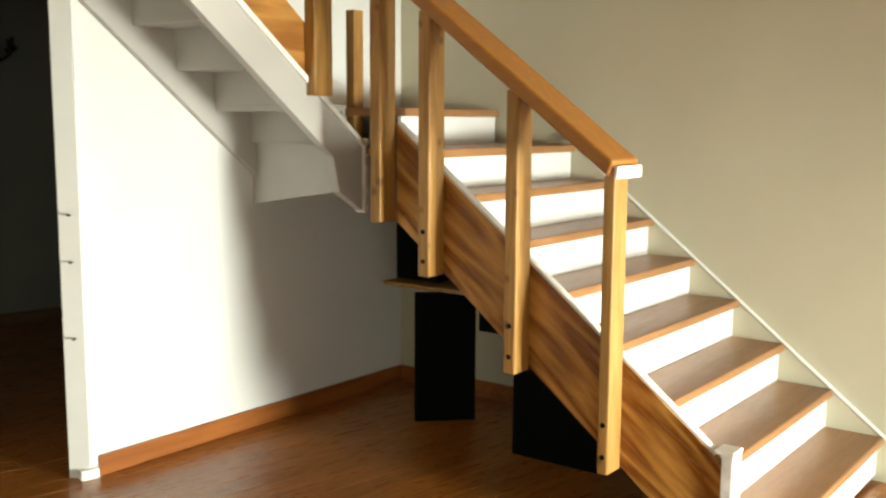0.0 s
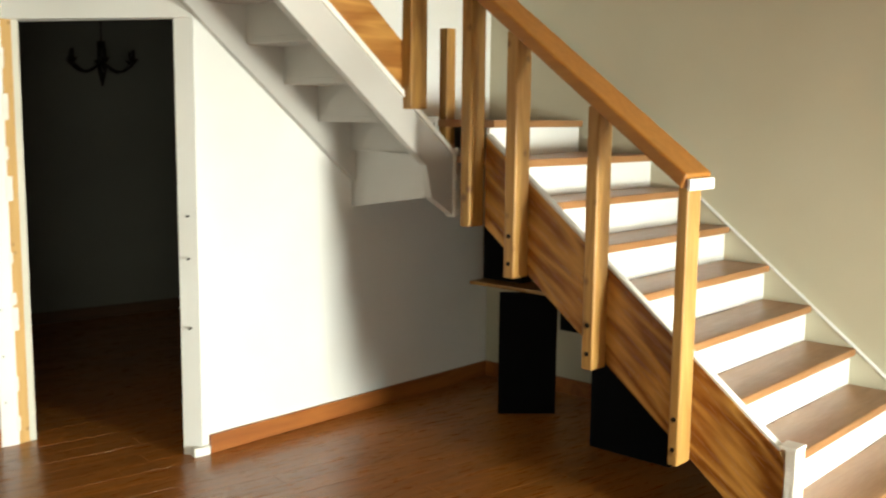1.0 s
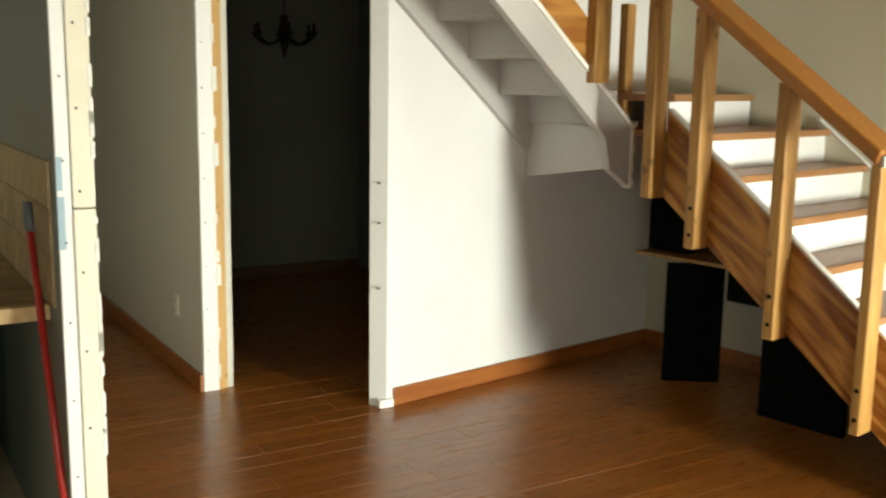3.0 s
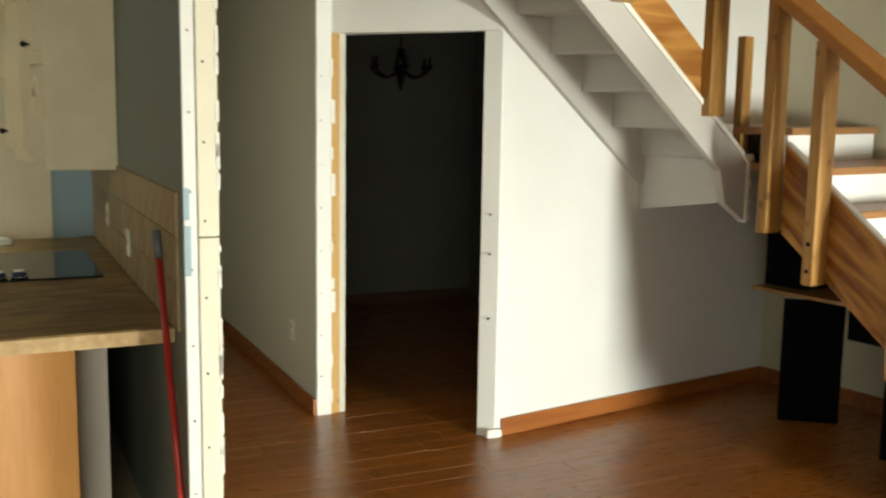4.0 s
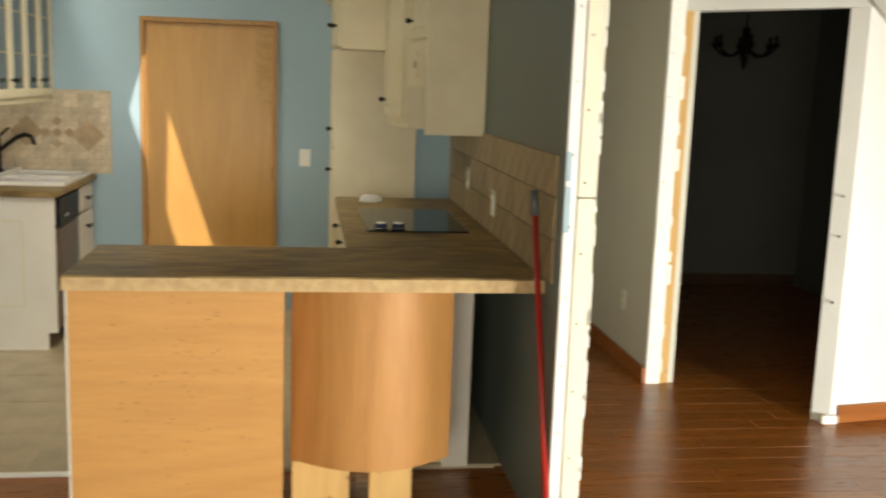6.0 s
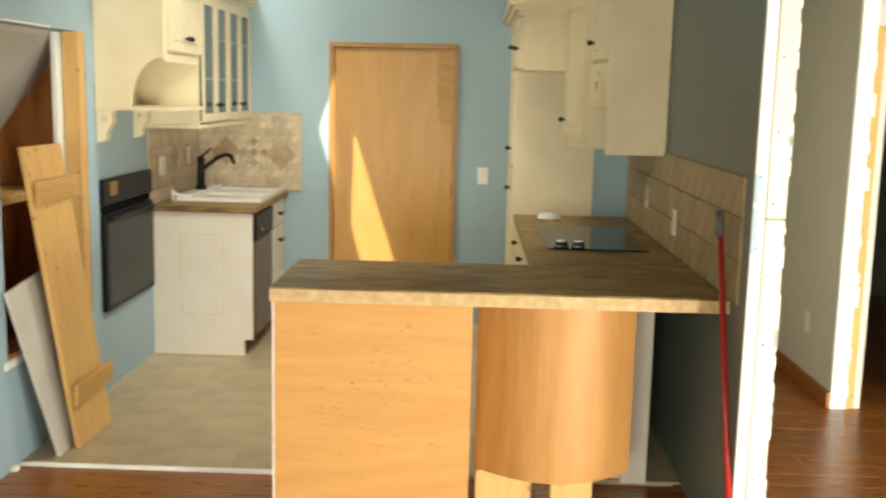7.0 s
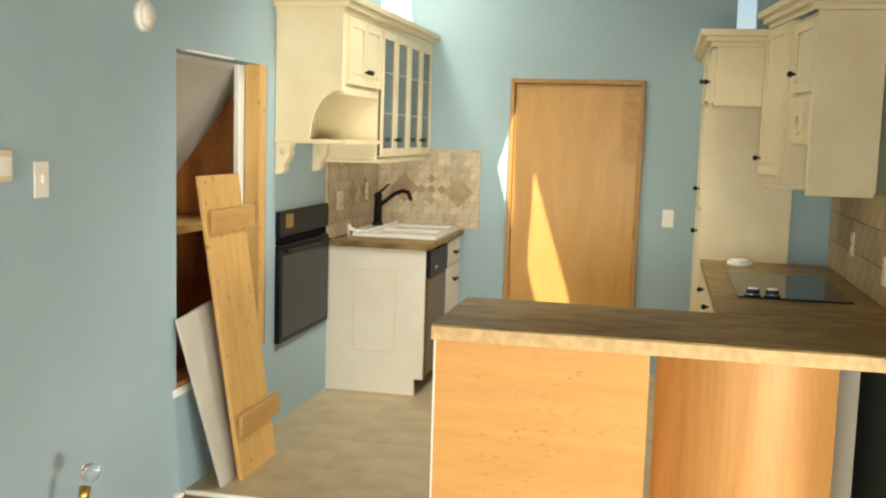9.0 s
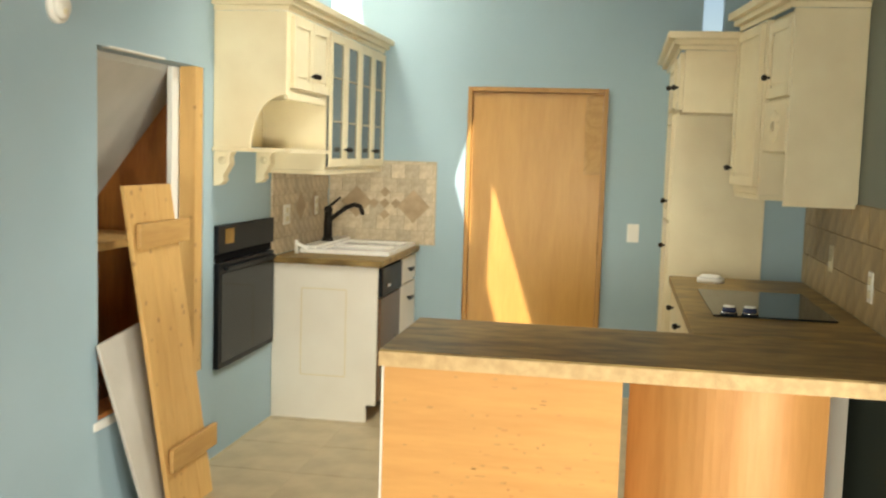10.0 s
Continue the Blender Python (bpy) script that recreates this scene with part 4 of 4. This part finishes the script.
part("end_panel", bx(0.972, 1.45, 2.43, 2.4515, 0.0, 1.80, 0.003), CABINET, pantry, "plain cream end panel")
for z0, z1, kz in ((0.10, 1.22, 1.10), (1.24, 1.80, 1.34), (1.83, 2.09, 1.94)):
    face_door(pantry, 0.984, -1, 2.50, 3.05, z0, z1, 2.55, kz)
over = thing("wall_cabinet", (1.2, 2.3, 1.83), "small cream upper cabinet with crown moulding beside the pantry", "cabinet")
part("body", bx(0.995, 1.45, 2.17, 2.429, 1.795, 2.10, 0.003), CABINET, over)
face_door(over, 0.994, -1, 2.18, 2.42, 1.81, 2.09, 2.21, 1.92)
crown(over, [(0.975, YK - 0.01), (0.975, 2.17), (1.40, 2.17)], 2.10)
wall("wall_chase", bx(1.451, XR - 0.001, 2.46, 2.50, 0, ZC, 0), BLUE, "pale blue strip of wall beside the pantry")

rcab = thing("wall_cabinet", (1.5, 1.6, 1.385), "tall cream wall cabinet with a plain side panel", "cabinet")
part("side_panel", bx(1.375, XR - 0.002, 1.36, 1.38, 1.38, 2.19, 0.003), CABINET, rcab, "plain cream side panel")
part("body", bx(1.395, XR - 0.002, 1.3805, 1.72, 1.60, 2.19, 0.002), CABINET, rcab)
part("niche_back", bx(XR - 0.02, XR - 0.002, 1.3805, 1.72, 1.40, 1.599, 0), CABINET, rcab)
face_door(rcab, 1.394, -1, 1.385, 1.715, 1.84, 2.165, 1.66, 1.93)
ros = part("drawer_front", bx(1.372, 1.394, 1.385, 1.715, 1.605, 1.825, 0.004), CABINET, rcab, "drawer front with a carved rosette")
for i in range(8):
    a = radians(45 * i)
    part("petal", ball((1.370, 1.55 + 0.045 * math.cos(a), 1.715 + 0.045 * math.sin(a)), 0.026, (0.35, 1, 1)), CABINET, ros, "", True)
part("boss", ball((1.368, 1.55, 1.715), 0.022, (0.5, 1, 1)), GLAZE, ros, "", True)
narrow = thing("wall_cabinet", (1.4, 1.95, 1.40), "narrow tall cream wall cabinet with a dark knob", "cabinet")
part("body", bx(1.365, XR - 0.002, 1.721, 2.165, 1.415, 2.19, 0.003), CABINET, narrow)
part("bottom_rail", bx(1.37, XR - 0.01, 1.73, 2.16, 1.39, 1.414, 0.004), CABINET, narrow)
face_door(narrow, 1.364, -1, 1.73, 2.155, 1.45, 2.175, 2.12, 1.53)
crown(rcab, [(1.365, 2.165), (1.365, 1.36), (XR - 0.002, 1.36)], 2.19)
# the run of cabinets is splayed: its front swings out towards the pantry
for cab in (rcab, narrow):
    for o in [c for c in cab.children_recursive if c.type == "MESH"]:
        at = world_place(o.parent) if o.parent else Vector()
        for v in o.data.vertices:
            if v.co.x + at.x < 1.55:
                v.co.x -= 0.134 * max(0.0, v.co.y + at.y - 1.36)

# counters
PT = 0.95
ctop = thing("countertop", (0.8, 0.3, PT - 0.038), "brown streaked laminate countertop over peninsula and range run", "countertop")
part("peninsula_top", bx(0.0, XR - 0.006, 0.0, 0.632, PT - 0.050, PT, 0.005), LAMINATE, ctop, "brown streaked laminate slab")
part("range_top", bx(0.985, XR - 0.006, 0.6325, 2.428, PT - 0.038, PT, 0.003), LAMINATE, ctop, "brown streaked laminate slab")
part("front_edge", bx(0.0, XR - 0.004, -0.006, -0.0015, PT - 0.052, PT - 0.006, 0.001), PLYEDGE, ctop, "raw chipboard edge")

pen = thing("peninsula_cabinet", (0.4, 0.3, 0), "peninsula base cabinet with a raw plywood back", "cabinet")
part("back_panel", bx(0.012, 0.742, 0.022, 0.040, 0.0, PT - 0.054, 0.002), PLYW, pen, "raw plywood back panel with scuffs")
part("carcass", bx(0.02, 0.735, 0.041, 0.60, 0.09, PT - 0.054, 0.002), PLYC, pen)
part("side_edge", bx(0.004, 0.0115, 0.024, 0.60, 0.0, PT - 0.054, 0.001), CABWHITE, pen, "white melamine side edge")
for i in range(110):
    x, z = rng.gauss(0.33, 0.16), rng.gauss(0.62, 0.2)
    if 0.03 < x < 0.72 and 0.1 < z < 0.88:
        part("scuff", bx(x, x + rng.uniform(0.005, 0.022), 0.0212, 0.0222, z, z + rng.uniform(0.003, 0.008), 0), PLYC if i % 3 == 0 else FRAMEW, pen, "splintered scuff mark")
corner = thing("corner_cabinet", (1.05, 0.3, 0.2), "corner cabinet with a curved raw plywood back", "cabinet")
arc = []
for i in range(25):
    f = i / 24
    arc.append((0.765 + 0.605 * f, 0.30 - 0.235 * math.sin(math.pi * (0.12 + 0.76 * f))))
inner = [(x, y + 0.012) for x, y in reversed(arc)]
part("curved_back", prism(arc + inner, "z", 0.205, PT - 0.054), PLYC, corner, "bent plywood sheet", False)
part("carcass", bx(0.80, 1.33, 0.30, 0.60, 0.20, PT - 0.055, 0.002), PLYC, corner)
part("support_block", bx(0.77, 0.99, 0.20, 0.24, 0.003, 0.20, 0.004), PINE, corner, "pine block under the cabinet")
part("support_block", bx(1.06, 1.22, 0.13, 0.17, 0.003, 0.203, 0.004), PINE, corner, "pine block under the cabinet")
part("end_filler", bx(1.405, 1.515, 0.612, 0.632, 0.0, PT - 0.054, 0.003), CABWHITE, corner, "white filler panel")
rbase = thing("base_cabinet", (1.3, 1.5, 0), "cream base cabinet run with drawers under the cooktop", "cabinet")
part("carcass", bx(1.02, 1.515, 0.64, 2.428, 0.0, PT - 0.042, 0.002), CABINET, rbase)
for y0, y1 in ((0.68, 1.25), (1.27, 1.85), (1.87, 2.41)):
    for z0, z1, kz in ((0.735, 0.895, 0.82), (0.42, 0.72, 0.62), (0.12, 0.405, 0.3)):
        d = part("drawer", bx(1.0, 1.0195, y0, y1, z0, z1, 0.004), CABINET, rbase, "cream drawer front")
        knob(d, (1.0, (y0 + y1) / 2, kz), (-1, 0, 0))
cook = thing("cooktop", (1.31, 1.55, PT), "black glass cooktop with round chrome and blue knobs", "cooktop")
part("glass_plate", bx(1.09, 1.56, 1.06, 1.86, PT + 0.0005, PT + 0.008, 0.003), DARKGLASS, cook, "black glass plate")
for x in (1.155, 1.235):
    k = part("knob", cyl((x, 1.11, PT + 0.008), (x, 1.11, PT + 0.035), 0.030, 0.027, 24), NAVY, cook, "round dark blue knob", True)
    part("knob_rim", cyl((x, 1.11, PT + 0.010), (x, 1.11, PT + 0.016), 0.034, 0.034, 24), STEEL, k, "", True)
    part("knob_top", cyl((x, 1.11, PT + 0.0355), (x, 1.11, PT + 0.041), 0.024, 0.020, 24), PORCELAIN, k, "", True)
puck = thing("alarm_puck", (1.18, 2.27, PT), "round white plastic alarm lying on the counter", "smoke alarm")
part("base", cyl((1.18, 2.22, PT + 0.0005), (1.18, 2.22, PT + 0.022), 0.068, 0.066, 32), PLASTIC, puck, "", True)
part("cover", cyl((1.18, 2.22, PT + 0.022), (1.18, 2.22, PT + 0.036), 0.060, 0.048, 32), PLASTIC, puck, "", True)

# ---- chandelier in the dark room ----
ch = thing("chandelier", (3.95, 3.05, 2.3), "black wrought iron chandelier with curved arms, unlit", "chandelier")
CH = Vector((3.75, 3.13, 1.93))
part("stem", cyl(CH + Vector((0, 0, -0.02)), CH + Vector((0, 0, 0.14)), 0.016, 0.03), IRON, ch, "", True)
part("finial", cyl(CH + Vector((0, 0, -0.14)), CH + Vector((0, 0, -0.02)), 0.006, 0.035), IRON, ch, "", True)
part("chain", cyl(CH + Vector((0, 0, 0.14)), (CH.x, CH.y, ZC), 0.006, seg=8), IRON, ch)
for i in range(6):
    a = radians(60 * i + 15)
    d = Vector((math.cos(a), math.sin(a), 0))
    bm = bmesh.new()
    pts = [CH + d * (0.02 + 0.021 * j) + Vector((0, 0, -0.05 * math.sin(math.pi * j / 9))) for j in range(10)]
    for p, q in zip(pts, pts[1:]):
        cyl(p, q, 0.009, seg=8, bm=bm)
    arm = part("arm", bm, IRON, ch)
    tip = pts[-1]
    part("cup", cyl(tip, tip + Vector((0, 0, 0.03)), 0.012, 0.034, 16), IRON, arm)
    part("candle", cyl(tip + Vector((0, 0, 0.03)), tip + Vector((0, 0, 0.085)), 0.012, 0.011, 12), IRON, arm)

# ---- tiles and boards, piece by piece ----
tmesh = mesh_of("floor_tile", bx(-0.2235, 0.2235, -0.2235, 0.2235, 0, 0.009, 0.0015), TILE)
for i in range(7):
    for j in range(7):
        x, y = XL + 0.05 + 0.45 * i + 0.2, YT + 0.228 + 0.45 * j
        if x + 0.22 > XR or y + 0.22 > YK:
            continue
        o = new("tile", tmesh)
        o.parent = kfloor
        o.location = Vector((x, y, 0.001 + rng.uniform(0, 0.0006))) - world_place(kfloor)


def backsplash(name, label, plane, face, u0, u1, v0, v1, step, material, diamonds=(), mortar=None):
    """Tiles on an upright plane: 'y' or 'x', its place, the way that they face."""
    axis, at = plane
    base = thing(name, (XL, YK, v0) if axis == "y" else (at, (u0 + u1) / 2, v0), label, "backsplash", kind="structure")

    def slab(a, b, c, d, e, f):
        lo, hi = at + face * e, at + face * f
        return bx(a, b, lo, hi, c, d, 0) if axis == "y" else bx(lo, hi, a, b, c, d, 0)
    part("mortar", slab(u0, u1, v0, v1, 0.0005, 0.004), mortar or GROUT, base)
    sh = {}
    row, v = 0, v0
    while v < v1 - 0.02:
        h = min(step * (0.62 if row % 4 == 3 else 1.0), v1 - v)
        u = u0 - (step / 2 if row % 2 else 0)
        while u < u1 - 0.01:
            a, b = max(u, u0), min(u + step, u1)
            if b - a > 0.015:
                key = (round(b - a, 3), round(h, 3))
                if key not in sh:
                    w2, h2 = (b - a) / 2 - 0.002, h / 2 - 0.002
                    sh[key] = mesh_of("tile", bx(-w2, w2, -0.004, 0.004, -h2, h2, 0.0012) if axis == "y" else bx(-0.004, 0.004, -w2, w2, -h2, h2, 0.0012), material)
                o = new("tile", sh[key])
                o.parent = base
                c = ((a + b) / 2, at + face * (0.0065 + rng.uniform(-0.0008, 0.0008)), v + h / 2)
                o.location = Vector(c if axis == "y" else (c[1], c[0], c[2])) - world_place(base)
            u += step
        v += h
        row += 1
    for u, v, s, m in diamonds:
        bm = bmesh.new()
        pts = [(u - s, v), (u, v - s), (u + s, v), (u, v + s)]
        part("diamond_tile", prism(pts, axis, at + face * 0.0085, at + face * 0.0135, 0.001), m, base, "brown diamond tile")
    return base


backsplash("backsplash", "beige travertine backsplash with brown diamond inlays", ("y", YK), -1, XL + 0.012, -0.489, 0.945, 1.50, 0.095, TRAV,
           [(-1.03, 1.22, 0.105, TRAVDARK), (-0.64, 1.20, 0.11, TRAVDARK)] + [(-0.835 + dx, 1.215 + dz, 0.034, TRAVDARK) for dx, dz in ((0, 0.075), (-0.075, 0), (0.075, 0), (0, -0.075), (0.0, 0.0))])
backsplash("backsplash", "beige travertine backsplash behind the sink", ("x", XL), 1, 2.435, YK - 0.014, 0.945, 1.420, 0.095, TRAV,
           [(2.95 + 0.28 * i, 1.21, 0.09, TRAVDARK) for i in range(2)])
backsplash("backsplash", "gold-brown travertine backsplash on the partition wall", ("x", XR), -1, -0.10, 2.455, 0.952, 1.40, 0.152, TRAVR, mortar=GROUTG)

LENS = (1.15, 1.55, 1.95)
bmeshes = [mesh_of("floor_board", bx(-q / 2, q / 2, -0.0635, 0.0635, -0.012, 0, 0.0012), FLOORW) for q in LENS]
y, count, rest = 0.0, 0, []
rows = int((5.0 - YS) / 0.128)
loose = bmesh.new()
for r in range(rows):
    yc = YS + 0.064 + 0.128 * r
    x = XL - rng.uniform(0.0, 1.1)
    x_end = XE - 0.2
    if yc > YT - 0.06:
        x = XR2 - rng.uniform(0.1, 0.9)
    while x < x_end:
        q = rng.randrange(3)
        w = LENS[q]
        if yc > -3.6 and count < 300:
            o = new("board", bmeshes[q])
            o.parent = floor
            o.location = Vector((x + w / 2, yc, -rng.uniform(0, 0.0006))) - world_place(floor)
            count += 1
        else:
            bx(x, x + w, yc - 0.0635, yc + 0.0635, -0.012, 0, 0, loose)
        x += w + 0.001
tagged(part("board_rest", loose, FLOORW, floor, "further floor boards"), kind="stuff")
